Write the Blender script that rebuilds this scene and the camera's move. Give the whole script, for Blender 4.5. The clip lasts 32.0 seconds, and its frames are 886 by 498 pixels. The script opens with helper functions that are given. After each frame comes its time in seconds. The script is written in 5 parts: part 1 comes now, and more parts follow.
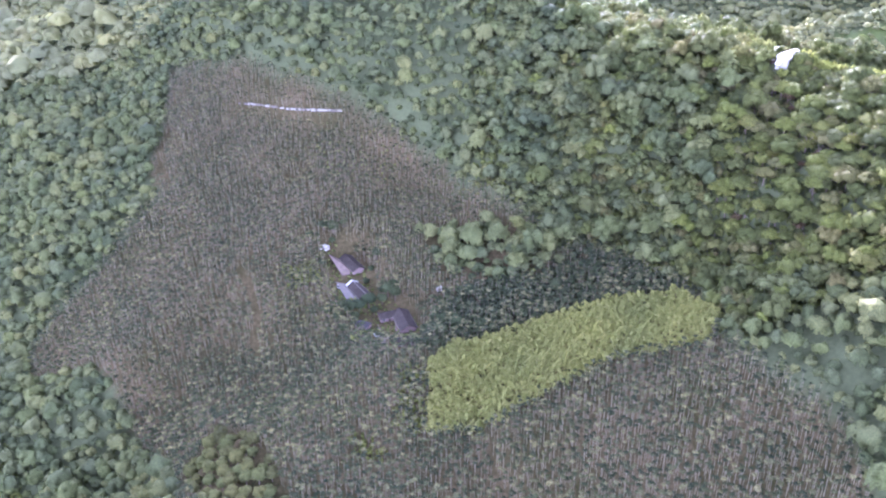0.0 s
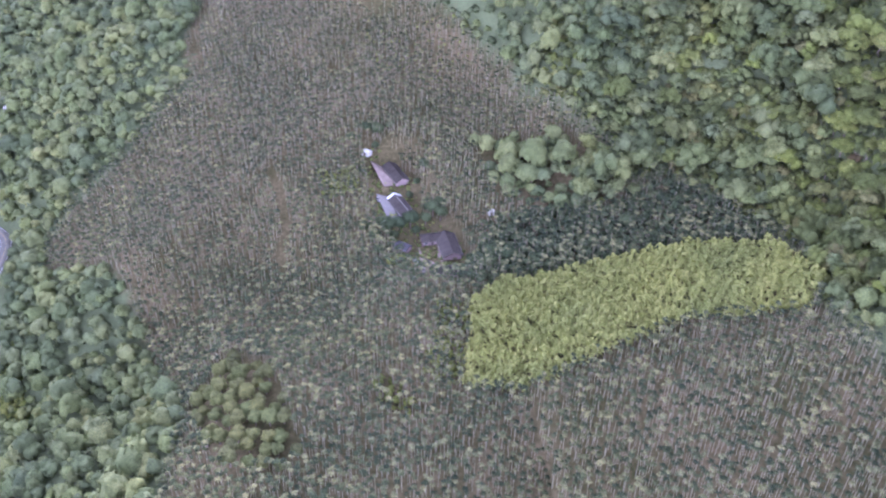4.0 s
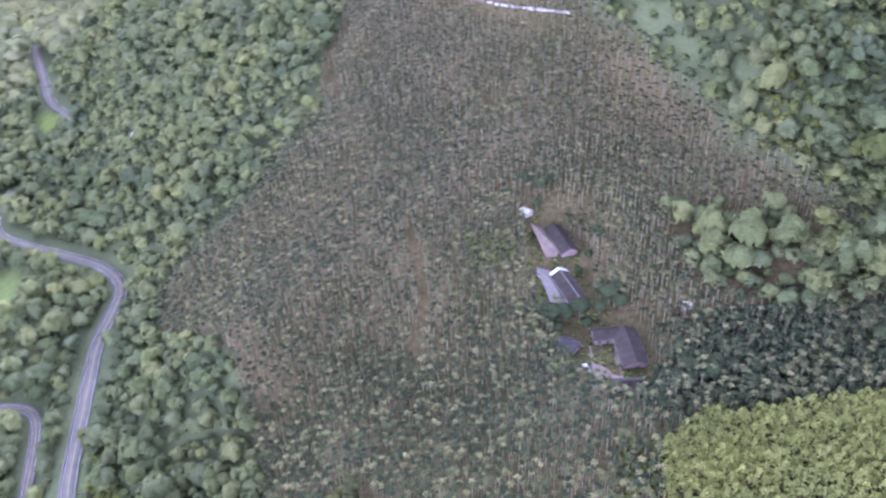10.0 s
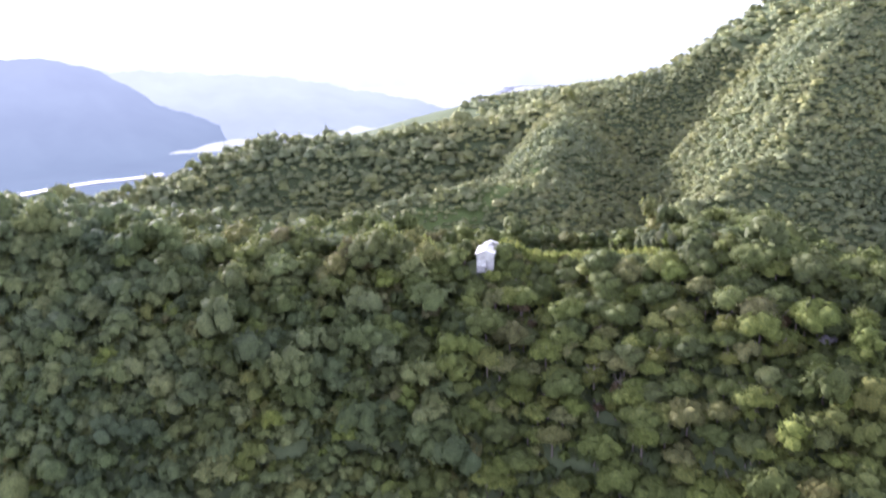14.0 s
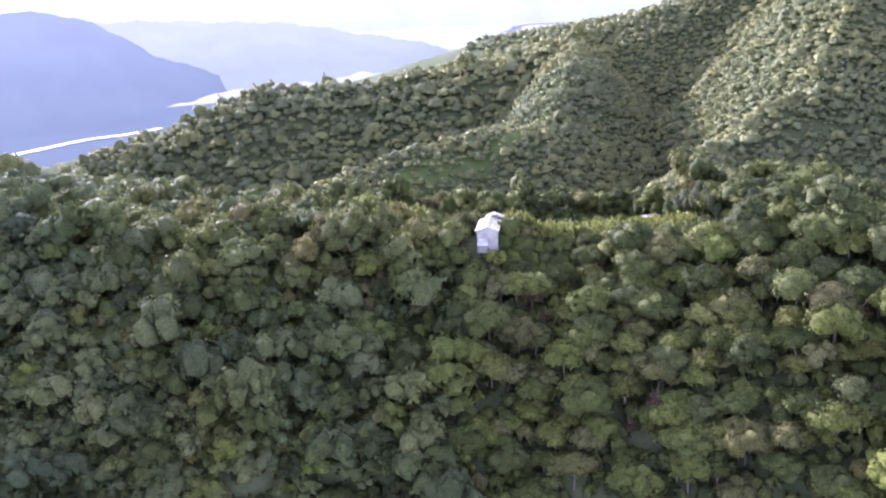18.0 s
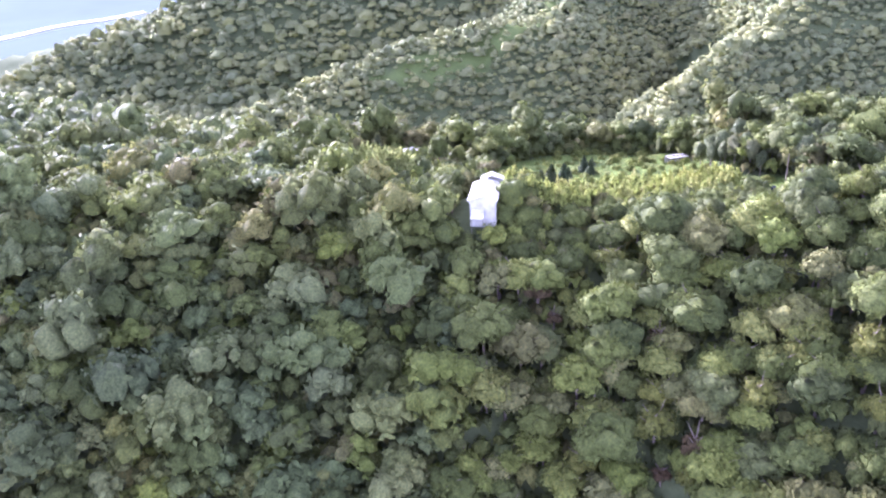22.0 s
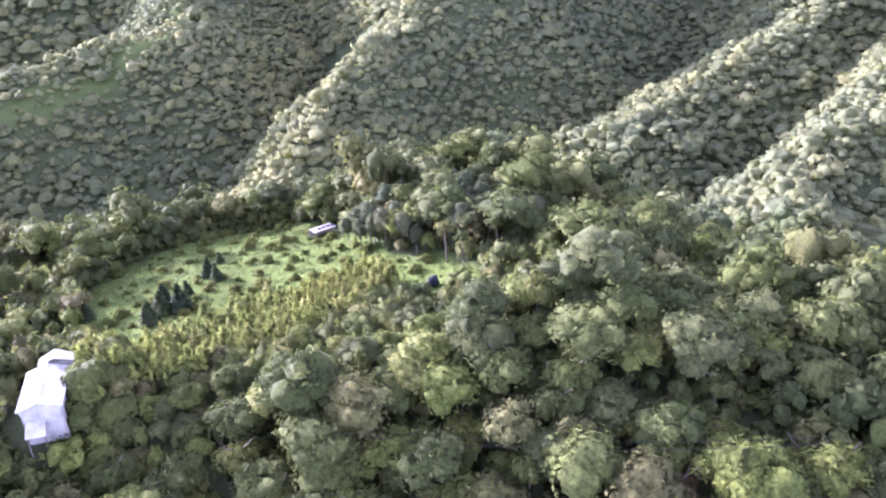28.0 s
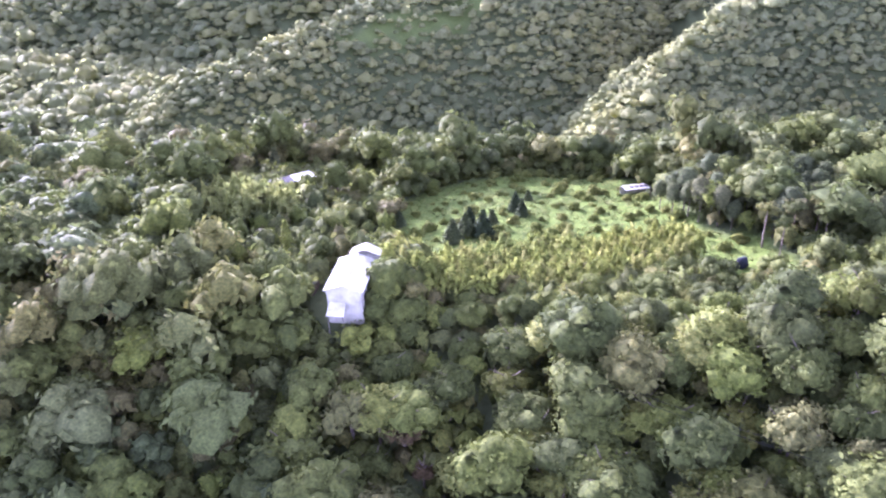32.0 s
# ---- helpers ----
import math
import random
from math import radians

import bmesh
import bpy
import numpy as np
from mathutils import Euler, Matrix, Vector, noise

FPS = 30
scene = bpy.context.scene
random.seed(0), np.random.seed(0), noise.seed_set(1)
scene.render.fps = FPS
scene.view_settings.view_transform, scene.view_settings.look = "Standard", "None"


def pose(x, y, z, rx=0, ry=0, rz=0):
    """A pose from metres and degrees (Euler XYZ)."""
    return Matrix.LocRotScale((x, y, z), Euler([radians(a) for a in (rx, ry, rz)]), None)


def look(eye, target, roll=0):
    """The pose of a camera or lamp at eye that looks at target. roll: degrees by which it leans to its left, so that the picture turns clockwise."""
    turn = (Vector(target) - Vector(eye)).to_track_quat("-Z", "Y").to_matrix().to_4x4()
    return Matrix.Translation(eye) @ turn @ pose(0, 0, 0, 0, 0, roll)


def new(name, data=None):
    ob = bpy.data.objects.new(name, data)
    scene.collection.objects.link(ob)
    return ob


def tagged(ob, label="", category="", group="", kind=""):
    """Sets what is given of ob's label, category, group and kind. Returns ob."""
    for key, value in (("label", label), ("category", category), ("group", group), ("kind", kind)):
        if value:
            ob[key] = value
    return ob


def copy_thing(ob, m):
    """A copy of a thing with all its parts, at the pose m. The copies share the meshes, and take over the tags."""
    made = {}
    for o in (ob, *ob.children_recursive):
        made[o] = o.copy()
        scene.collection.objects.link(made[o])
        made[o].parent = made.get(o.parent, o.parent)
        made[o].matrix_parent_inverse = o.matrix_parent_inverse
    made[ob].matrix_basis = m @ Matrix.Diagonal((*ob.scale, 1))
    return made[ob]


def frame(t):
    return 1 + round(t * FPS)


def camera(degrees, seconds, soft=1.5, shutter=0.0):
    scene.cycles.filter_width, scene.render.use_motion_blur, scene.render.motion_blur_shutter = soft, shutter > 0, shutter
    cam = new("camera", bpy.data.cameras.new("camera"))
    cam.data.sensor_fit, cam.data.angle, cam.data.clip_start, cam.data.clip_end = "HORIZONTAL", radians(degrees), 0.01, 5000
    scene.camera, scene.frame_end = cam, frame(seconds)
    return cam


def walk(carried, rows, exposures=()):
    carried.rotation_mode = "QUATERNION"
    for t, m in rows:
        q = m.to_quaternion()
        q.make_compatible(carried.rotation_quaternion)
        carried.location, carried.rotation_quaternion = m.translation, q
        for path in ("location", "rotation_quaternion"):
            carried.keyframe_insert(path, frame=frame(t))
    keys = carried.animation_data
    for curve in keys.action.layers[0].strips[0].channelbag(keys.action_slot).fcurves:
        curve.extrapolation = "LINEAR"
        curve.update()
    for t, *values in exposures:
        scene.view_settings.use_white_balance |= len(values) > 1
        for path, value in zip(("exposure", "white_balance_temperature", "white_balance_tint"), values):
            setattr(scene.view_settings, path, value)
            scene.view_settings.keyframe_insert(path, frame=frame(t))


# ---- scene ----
cam = camera(54.56, 32.0, soft=2.1, shutter=0.5)

# seconds, eye x y z, heading to the left of +y, pitch, roll
PATH = [
    (0, 5.8, 10.3, 302.1, 0.76, -27.89, -0.77),
    (0.5, 5.9, 17.5, 300.0, 1.18, -27.80, -0.70),
    (1, 6.1, 24.6, 297.8, 1.65, -27.75, -0.65),
    (1.5, 6.2, 31.4, 295.8, 2.14, -30.12, -0.46),
    (2, 6.4, 38.4, 293.8, 2.63, -34.34, -0.33),
    (2.5, 6.5, 45.7, 291.9, 3.06, -35.45, -0.36),
    (4.5, 5.1, 75.6, 284.2, 6.61, -35.26, 2.56),
    (5, 4.0, 83.3, 282.5, 9.29, -35.23, 3.54),
    (5.5, 2.3, 91.1, 281.0, 12.50, -35.32, 3.72),
    (6, 0.5, 98.5, 279.6, 15.67, -35.42, 4.03),
    (6.5, -1.6, 105.8, 278.1, 18.79, -35.52, 4.34),
    (7, -3.9, 113.1, 276.5, 20.83, -35.61, 3.38),
    (7.5, -6.2, 120.3, 274.9, 22.02, -35.66, 1.55),
    (8, -8.6, 127.4, 273.4, 22.08, -35.70, 1.46),
    (8.5, -10.9, 134.7, 272.0, 21.98, -35.72, 1.65),
    (9, -13.1, 142.1, 270.6, 21.51, -35.75, 1.52),
    (9.5, -15.0, 149.8, 269.0, 19.98, -35.72, -0.95),
    (10, -16.1, 157.6, 267.5, 16.90, -35.63, -3.32),
    (10.5, -16.5, 165.4, 266.3, 12.51, -35.55, -5.02),
    (11, -16.2, 173.1, 265.3, 7.39, -35.56, -5.62),
    (11.5, -15.3, 180.9, 264.3, 2.17, -35.67, -5.61),
    (12, -13.8, 188.8, 263.1, -3.14, -35.78, -6.54),
    (12.5, -11.5, 196.5, 261.8, -11.59, -35.78, -10.48),
    (13, -8.3, 203.4, 260.5, -22.33, -32.03, -16.42),
    (13.5, -4.3, 209.8, 259.1, -30.99, -23.96, -6.69),
    (14, -0.0, 215.7, 257.8, -33.89, -14.46, -1.17),
    (14.5, 4.3, 221.3, 256.6, -33.66, -13.16, -1.98),
    (15, 8.6, 227.1, 256.4, -33.44, -13.44, -2.51),
    (15.5, 13.0, 232.8, 256.4, -33.39, -13.42, -2.47),
    (17.5, 31.1, 252.5, 253.7, -33.00, -17.66, -3.06),
    (18, 35.5, 257.8, 253.6, -32.89, -18.17, -3.14),
    (18.5, 39.8, 263.2, 253.9, -32.71, -20.55, -3.21),
    (19, 44.0, 268.6, 254.3, -32.56, -23.11, -3.23),
    (19.5, 48.1, 274.1, 254.8, -32.56, -25.50, -3.29),
    (20, 52.3, 279.7, 255.6, -32.53, -25.99, -3.31),
    (20.5, 56.7, 285.3, 256.1, -32.50, -26.01, -3.28),
    (21, 60.9, 290.8, 256.7, -32.46, -26.01, -3.22),
    (21.5, 65.1, 296.1, 257.4, -32.42, -25.98, -3.15),
    (22, 69.3, 301.3, 258.1, -32.45, -25.97, -3.14),
    (22.5, 73.4, 306.3, 258.9, -33.14, -26.05, -3.38),
    (23, 77.8, 310.8, 259.8, -37.93, -26.23, -7.88),
    (23.5, 82.4, 314.2, 260.6, -45.69, -26.33, -14.21),
    (24, 87.0, 316.9, 261.1, -53.60, -26.93, -12.74),
    (24.5, 92.1, 319.7, 261.6, -57.78, -27.36, -4.28),
    (25, 97.6, 322.6, 262.3, -58.38, -27.38, -3.17),
    (25.5, 103.3, 325.4, 263.0, -57.91, -27.28, -3.95),
    (27.5, 123.4, 335.1, 263.6, -56.09, -27.83, -3.70),
    (28, 125.3, 336.2, 263.1, -55.01, -28.24, -3.58),
    (28.5, 125.6, 336.8, 262.5, -51.70, -28.56, -3.31),
    (29, 125.7, 337.0, 261.8, -45.74, -28.77, -2.82),
    (29.5, 125.8, 336.8, 261.2, -40.50, -29.03, -2.55),
    (30, 125.8, 336.8, 260.7, -39.08, -29.31, -2.52),
    (30.5, 125.7, 336.9, 260.1, -39.01, -29.47, -2.62),
    (31, 125.6, 337.2, 259.6, -38.08, -29.56, -2.55),
    (31.5, 125.5, 337.4, 259.2, -35.20, -29.58, -2.40),
    (32, 125.5, 337.6, 258.9, -32.34, -29.65, -2.10),
]


def along(row):
    t, x, y, z, yaw, pitch, roll = row
    yaw, pitch = radians(yaw), radians(pitch)
    ahead = Vector((-math.sin(yaw) * math.cos(pitch), math.cos(yaw) * math.cos(pitch), math.sin(pitch)))
    eye = Vector((x, y, z))
    return t, look(eye, eye + ahead, roll)


EXPOSURES = [(0, 4.19, 4740, 52), (6, 4.26, 4810, 51), (9, 4.14, 4810, 51), (13.2, 4.39, 4860, 52), (13.9, 3.49, 5030, 41), (14.2, 1.94, 5180, 37), (14.7, 1.41, 5230, 36), (15.5, 1.41, 5230, 37), (17.4, 2.51, 5120, 47), (18.2, 3.01, 4870, 50), (19, 3.51, 4820, 51), (20, 3.88, 4800, 52), (22, 3.78, 4800, 52), (24, 3.41, 4830, 54), (25, 3.46, 4830, 55), (29, 3.41, 4830, 56), (30, 3.56, 4830, 56), (32, 3.61, 4830, 56)]
walk(cam, [along(row) for row in PATH], EXPOSURES)

# ---- world, sun, light ----
SUN_TURN, SUN_HIGH = 2.0, 18.5  # degrees to the left of +y, degrees above the level
world = bpy.data.worlds.new("sky")
scene.world = world
world.use_nodes = True
wn, wl = world.node_tree.nodes, world.node_tree.links
sky = wn.new("ShaderNodeTexSky")
sky.sky_type, sky.sun_disc = "NISHITA", False
sky.sun_elevation, sky.sun_rotation = radians(SUN_HIGH), radians(-SUN_TURN)
sky.air_density, sky.dust_density, sky.ozone_density, sky.altitude = 1.0, 1.2, 1.0, 400
grey, hazy = wn.new("ShaderNodeRGBToBW"), wn.new("ShaderNodeMix")
hazy.data_type, hazy.inputs[0].default_value = "RGBA", 0.88  # a hazy, milky sky
wl.new(sky.outputs[0], grey.inputs[0])
wl.new(sky.outputs[0], hazy.inputs[6])
wl.new(grey.outputs[0], hazy.inputs[7])
wl.new(hazy.outputs[2], wn["Background"].inputs[0])
wn["Background"].inputs[1].default_value = 0.15
sun = new("sun", bpy.data.lights.new("sun", "SUN"))
sun.data.energy, sun.data.angle, sun.data.color = 2.35, radians(6.0), (1.0, 0.89, 0.69)
to_sun = Vector((-math.sin(radians(SUN_TURN)) * math.cos(radians(SUN_HIGH)), math.cos(radians(SUN_TURN)) * math.cos(radians(SUN_HIGH)), math.sin(radians(SUN_HIGH))))
sun.matrix_world = look(Vector((0, 400, 900)) + to_sun, Vector((0, 400, 900)))


# ---- materials ----
def material(name, rough=0.8, metal=0.0):
    m = bpy.data.materials.new(name)
    m.use_nodes = True
    b = m.node_tree.nodes["Principled BSDF"]
    b.inputs["Roughness"].default_value, b.inputs["Metallic"].default_value = rough, metal
    b.inputs["Specular IOR Level"].default_value = 0.12
    return m, m.node_tree.nodes, m.node_tree.links, b


def ramp(nodes, stops):
    r = nodes.new("ShaderNodeValToRGB")
    while len(r.color_ramp.elements) < len(stops):
        r.color_ramp.elements.new(0.5)
    for e, (at, colour) in zip(r.color_ramp.elements, stops):
        e.position, e.color = at, (*colour, 1)
    return r


def noise_tex(nodes, links, scale, detail=4.0, rough=0.6, where="Object"):
    c = nodes.new("ShaderNodeTexCoord")
    n = nodes.new("ShaderNodeTexNoise")
    n.inputs["Scale"].default_value, n.inputs["Detail"].default_value, n.inputs["Roughness"].default_value = scale, detail, rough
    links.new(c.outputs[where], n.inputs["Vector"])
    return n


def mixed(nodes, links, fac, a, b, kind="MIX"):
    x = nodes.new("ShaderNodeMix")
    x.data_type, x.blend_type = "RGBA", kind
    for v, sock in ((fac, x.inputs[0]), (a, x.inputs[6]), (b, x.inputs[7])):
        if hasattr(v, "is_linked"):
            links.new(v, sock)
        else:
            sock.default_value = v if isinstance(v, float) else (*v, 1)
    return x.outputs[2]


def bumped(nodes, links, b, height_out, strength, distance):
    n = nodes.new("ShaderNodeBump")
    n.inputs["Strength"].default_value, n.inputs["Distance"].default_value = strength, distance
    links.new(height_out, n.inputs["Height"])
    links.new(n.outputs[0], b.inputs["Normal"])


def leafy(name, stops, rough=0.8, through_light=0.3, patch=0.02, gloss=0.12):
    """Foliage: one tint a plant, from its own number and the object's, with leaf-scale and patch-scale variation."""
    m, n, l, b = material(name, rough)
    tint, info, add, wrap = n.new("ShaderNodeAttribute"), n.new("ShaderNodeObjectInfo"), n.new("ShaderNodeMath"), n.new("ShaderNodeMath")
    tint.attribute_name, wrap.operation = "tint", "FRACT"
    l.new(tint.outputs["Fac"], add.inputs[0])
    l.new(info.outputs["Random"], add.inputs[1])
    l.new(add.outputs[0], wrap.inputs[0])
    r = ramp(n, [(at, (c[0] * 1.04, c[1], c[2] * 1.12)) for at, c in stops])
    l.new(wrap.outputs[0], r.inputs[0])
    fine = noise_tex(n, l, 1.9, 5.0, 0.75)
    grain = ramp(n, [(0.34, (0.4, 0.43, 0.4)), (0.5, (0.95, 0.96, 0.95)), (0.68, (1.6, 1.54, 1.4))])
    l.new(fine.outputs[0], grain.inputs[0])
    col = mixed(n, l, 1.0, r.outputs[0], grain.outputs[0], "MULTIPLY")
    wide = noise_tex(n, l, patch, 2.0)
    shade = ramp(n, [(0.3, (0.8, 0.84, 0.86)), (0.7, (1.2, 1.14, 1.0))])
    l.new(wide.outputs[0], shade.inputs[0])
    col = mixed(n, l, 1.0, col, shade.outputs[0], "MULTIPLY")
    l.new(col, b.inputs["Base Color"])
    bumped(n, l, b, fine.outputs[0], 0.55, 0.9)
    b.inputs["Specular IOR Level"].default_value = gloss
    tr, mx = n.new("ShaderNodeBsdfTranslucent"), n.new("ShaderNodeMixShader")
    l.new(mixed(n, l, 0.15, col, (0.2, 0.26, 0.06)), tr.inputs[0])
    mx.inputs[0].default_value = through_light
    l.new(b.outputs[0], mx.inputs[1])
    l.new(tr.outputs[0], mx.inputs[2])
    l.new(mx.outputs[0], n["Material Output"].inputs[0])
    return m


def plain(name, colour, rough=0.7, metal=0.0, vary=0.25, scale=1.5, bump_by=0.0):
    m, n, l, b = material(name, rough, metal)
    t = noise_tex(n, l, scale, 6.0)
    t2 = noise_tex(n, l, scale * 0.12, 3.0)
    lo, hi = tuple(c * (1 - vary) for c in colour), tuple(min(1, c * (1 + vary)) for c in colour)
    r = ramp(n, [(0.25, lo), (0.75, hi)])
    l.new(t.outputs[0], r.inputs[0])
    w = ramp(n, [(0.3, (1 - vary * 0.6,) * 3), (0.7, (1 + vary * 0.4,) * 3)])
    l.new(t2.outputs[0], w.inputs[0])
    l.new(mixed(n, l, 1.0, r.outputs[0], w.outputs[0], "MULTIPLY"), b.inputs["Base Color"])
    if bump_by:
        bumped(n, l, b, t.outputs[0], 0.6, bump_by)
    return m


FOREST = leafy("forest_leaves", [(0.0, (0.066, 0.082, 0.0228)), (0.18, (0.09, 0.112, 0.0279)), (0.34, (0.122, 0.146, 0.0311)), (0.48, (0.088, 0.104, 0.03)), (0.6, (0.108, 0.125, 0.0373)), (0.72, (0.136, 0.168, 0.029)), (0.8, (0.1, 0.118, 0.0279)), (0.88, (0.15, 0.156, 0.0414)), (0.94, (0.112, 0.108, 0.0373)), (1.0, (0.155, 0.185, 0.0331))])
SLOPE_LEAVES = leafy("slope_leaves", [(0.0, (0.0753, 0.0966, 0.0369)), (0.2, (0.101, 0.128, 0.044)), (0.4, (0.129, 0.158, 0.046)), (0.55, (0.101, 0.126, 0.0502)), (0.75, (0.151, 0.174, 0.0511)), (0.9, (0.125, 0.147, 0.0537)), (1.0, (0.176, 0.194, 0.059))])
# Paler greens than FOREST: the far slopes' haze is mixed into the colour.
HAZED_LEAVES = leafy("hazed_far_leaves", [(0.0, (0.2, 0.223, 0.0946)), (0.3, (0.249, 0.273, 0.109)), (0.6, (0.22, 0.25, 0.109)), (0.85, (0.318, 0.335, 0.117)), (1.0, (0.272, 0.281, 0.117))], 0.85, 0.5, 0.006, 0.1)
BAMBOO = leafy("bamboo_leaves", [(0.0, (0.263, 0.294, 0.0756)), (0.5, (0.306, 0.338, 0.0871)), (1.0, (0.356, 0.375, 0.103))], 0.7, 0.45)
PALM = leafy("palm_fronds", [(0.0, (0.0286, 0.0405, 0.0169)), (0.4, (0.0468, 0.0621, 0.0234)), (0.62, (0.078, 0.0918, 0.0338)), (0.82, (0.13, 0.14, 0.052)), (1.0, (0.208, 0.205, 0.078))], 0.85, 0.2, 0.02, 0.1)
OLIVE = leafy("olive_leaves", [(0.0, (0.099, 0.11, 0.036)), (0.5, (0.153, 0.16, 0.045)), (1.0, (0.126, 0.15, 0.045))])
BARK = plain("bark", (0.16, 0.13, 0.1), 0.9, 0, 0.35, 4.0, 0.03)
PALM_BARK = plain("palm_bark", (0.2, 0.185, 0.11), 0.85, 0, 0.3, 3.0)


def ground_material():
    """Leaf litter under trees, reddish bare earth between the palms, grass on the open patches."""
    m, n, l, b = material("ground_earth", 0.95)
    b.inputs["Specular IOR Level"].default_value = 0.02
    far = noise_tex(n, l, 0.035, 5.0)
    near = noise_tex(n, l, 0.5, 6.0)
    litter = ramp(n, [(0.3, (0.06, 0.074, 0.03)), (0.7, (0.11, 0.126, 0.055))])
    bare = ramp(n, [(0.36, (0.034, 0.036, 0.013)), (0.48, (0.064, 0.056, 0.022)), (0.62, (0.112, 0.088, 0.042))])
    grass = ramp(n, [(0.3, (0.08, 0.112, 0.022)), (0.6, (0.125, 0.165, 0.034)), (0.8, (0.175, 0.19, 0.05))])
    both = n.new("ShaderNodeMath")
    both.operation = "MULTIPLY_ADD"
    both.inputs[1].default_value, both.inputs[2].default_value = 0.6, 0.2
    l.new(near.outputs[0], both.inputs[0])
    l.new(both.outputs[0], litter.inputs[0])
    l.new(near.outputs[0], grass.inputs[0])
    half = n.new("ShaderNodeMath")
    half.operation = "ADD"
    l.new(far.outputs[0], half.inputs[0])
    l.new(near.outputs[0], half.inputs[1])
    mean = n.new("ShaderNodeMath")
    mean.operation = "MULTIPLY"
    mean.inputs[1].default_value = 0.5
    l.new(half.outputs[0], mean.inputs[0])
    l.new(mean.outputs[0], bare.inputs[0])
    masks = []
    for key in ("bare", "meadow"):
        a = n.new("ShaderNodeAttribute")
        a.attribute_name = key
        masks.append(a.outputs["Fac"])
    col = mixed(n, l, masks[0], litter.outputs[0], bare.outputs[0])
    l.new(mixed(n, l, masks[1], col, grass.outputs[0]), b.inputs["Base Color"])
    bumped(n, l, b, near.outputs[0], 0.8, 0.6)
    return m


EARTH = ground_material()

# ---- the lie of the land: crests with a fall on either hand ----
def fall(d, rows):
    return np.interp(d, [r[0] for r in rows], [r[1] for r in rows])


def crest(x, y, line, left, right, fade=70.0):
    """The height of a ridge: line holds x, y, z of its crest; left and right are (distance, drop) beside it as one walks along the line."""
    best = np.full(np.shape(x), 1e9)
    z, side = np.zeros(np.shape(x)), np.zeros(np.shape(x))
    for (ax, ay, az), (bx, by, bz) in zip(line, line[1:]):
        ux, uy = bx - ax, by - ay
        s = np.clip(((x - ax) * ux + (y - ay) * uy) / (ux * ux + uy * uy), 0, 1)
        px, py = x - ax - s * ux, y - ay - s * uy
        d = np.hypot(px, py)
        near = d < best
        best, z = np.where(near, d, best), np.where(near, az + s * (bz - az), z)
        side = np.where(near, ux * py - uy * px, side)
    return np.where(side > 0, z - fall(best, left), z - fall(best, right))


# The first two points are an unseen height added to shade the valley.
MAIN = [(-1050, 1750, 430), (-720, 1520, 345), (-450, 1300, 200), (-270, 930, 190), (-80, 690, 195), (30, 590, 187), (80, 535, 176), (150, 492, 174), (200, 445, 172), (240, 392, 179), (262, 340, 175), (320, 230, 160), (420, 60, 150), (500, -200, 150)]
EAST_FALL = [(0, 0), (30, 5), (60, 11), (105, 19), (120, 24), (150, 50), (200, 100), (260, 150), (380, 205), (600, 330), (1500, 430), (6000, 1200)]
WEST_FALL = [(0, 0), (25, 8), (50, 20), (70, 37), (85, 60), (100, 79), (130, 98), (160, 112), (190, 120), (220, 134), (265, 162), (300, 196), (325, 208), (380, 216), (460, 238), (600, 290), (1500, 300)]
FAR_FALL = [(0, 0), (60, 30), (160, 110), (300, 220), (500, 330), (900, 420), (2000, 700), (6000, 2000)]
SPUR_FALL = [(0, 0), (40, 22), (110, 85), (220, 180), (400, 260), (900, 330), (2000, 600), (6000, 2000)]
BENCH_FALL = [(0, 0), (40, 5), (90, 24), (140, 60), (220, 110), (400, 170), (1500, 300)]
SPURS = [
    ([(150, 1900, -50), (356, 1679, 6), (536, 1570, 76), (656, 1460, 86), (872, 1320, 122), (941, 1262, 132), (1088, 1184, 186), (1250, 1100, 280), (1450, 1000, 420), (1700, 900, 540)], FAR_FALL),
    ([(350, 1090, 25), (500, 1050, 60), (590, 1035, 78), (640, 990, 82), (720, 1045, 100), (850, 1150, 128), (941, 1262, 140)], SPUR_FALL),
    ([(200, 330, 140), (130, 332, 97), (10, 335, 60), (-90, 275, 44), (-150, 255, 8), (-250, 200, -50)], BENCH_FALL),
    ([(470, 735, 10), (620, 790, 48), (700, 790, 70), (820, 775, 130), (950, 820, 205), (1150, 900, 300), (1450, 1000, 420)], SPUR_FALL),
    ([(540, 560, 0), (671, 558, 50), (771, 520, 62), (904, 473, 85), (1100, 480, 190), (1400, 600, 350)], SPUR_FALL),
    ([(430, 330, 70), (510, 405, 70), (600, 420, 62), (745, 382, 82), (900, 330, 150), (1200, 250, 300)], SPUR_FALL),
    ([(1200, 1750, 60), (1499, 1550, 165), (1650, 1355, 335), (1900, 1100, 500)], FAR_FALL),
    ([(-1000, 500, 60), (-1150, 900, 120), (-1000, 1400, 200), (-800, 2200, 260)], FAR_FALL),
]


def bump(x, y, cx, cy, wide, high):
    return high * np.exp(-((x - cx) ** 2 + (y - cy) ** 2) / (wide * wide))


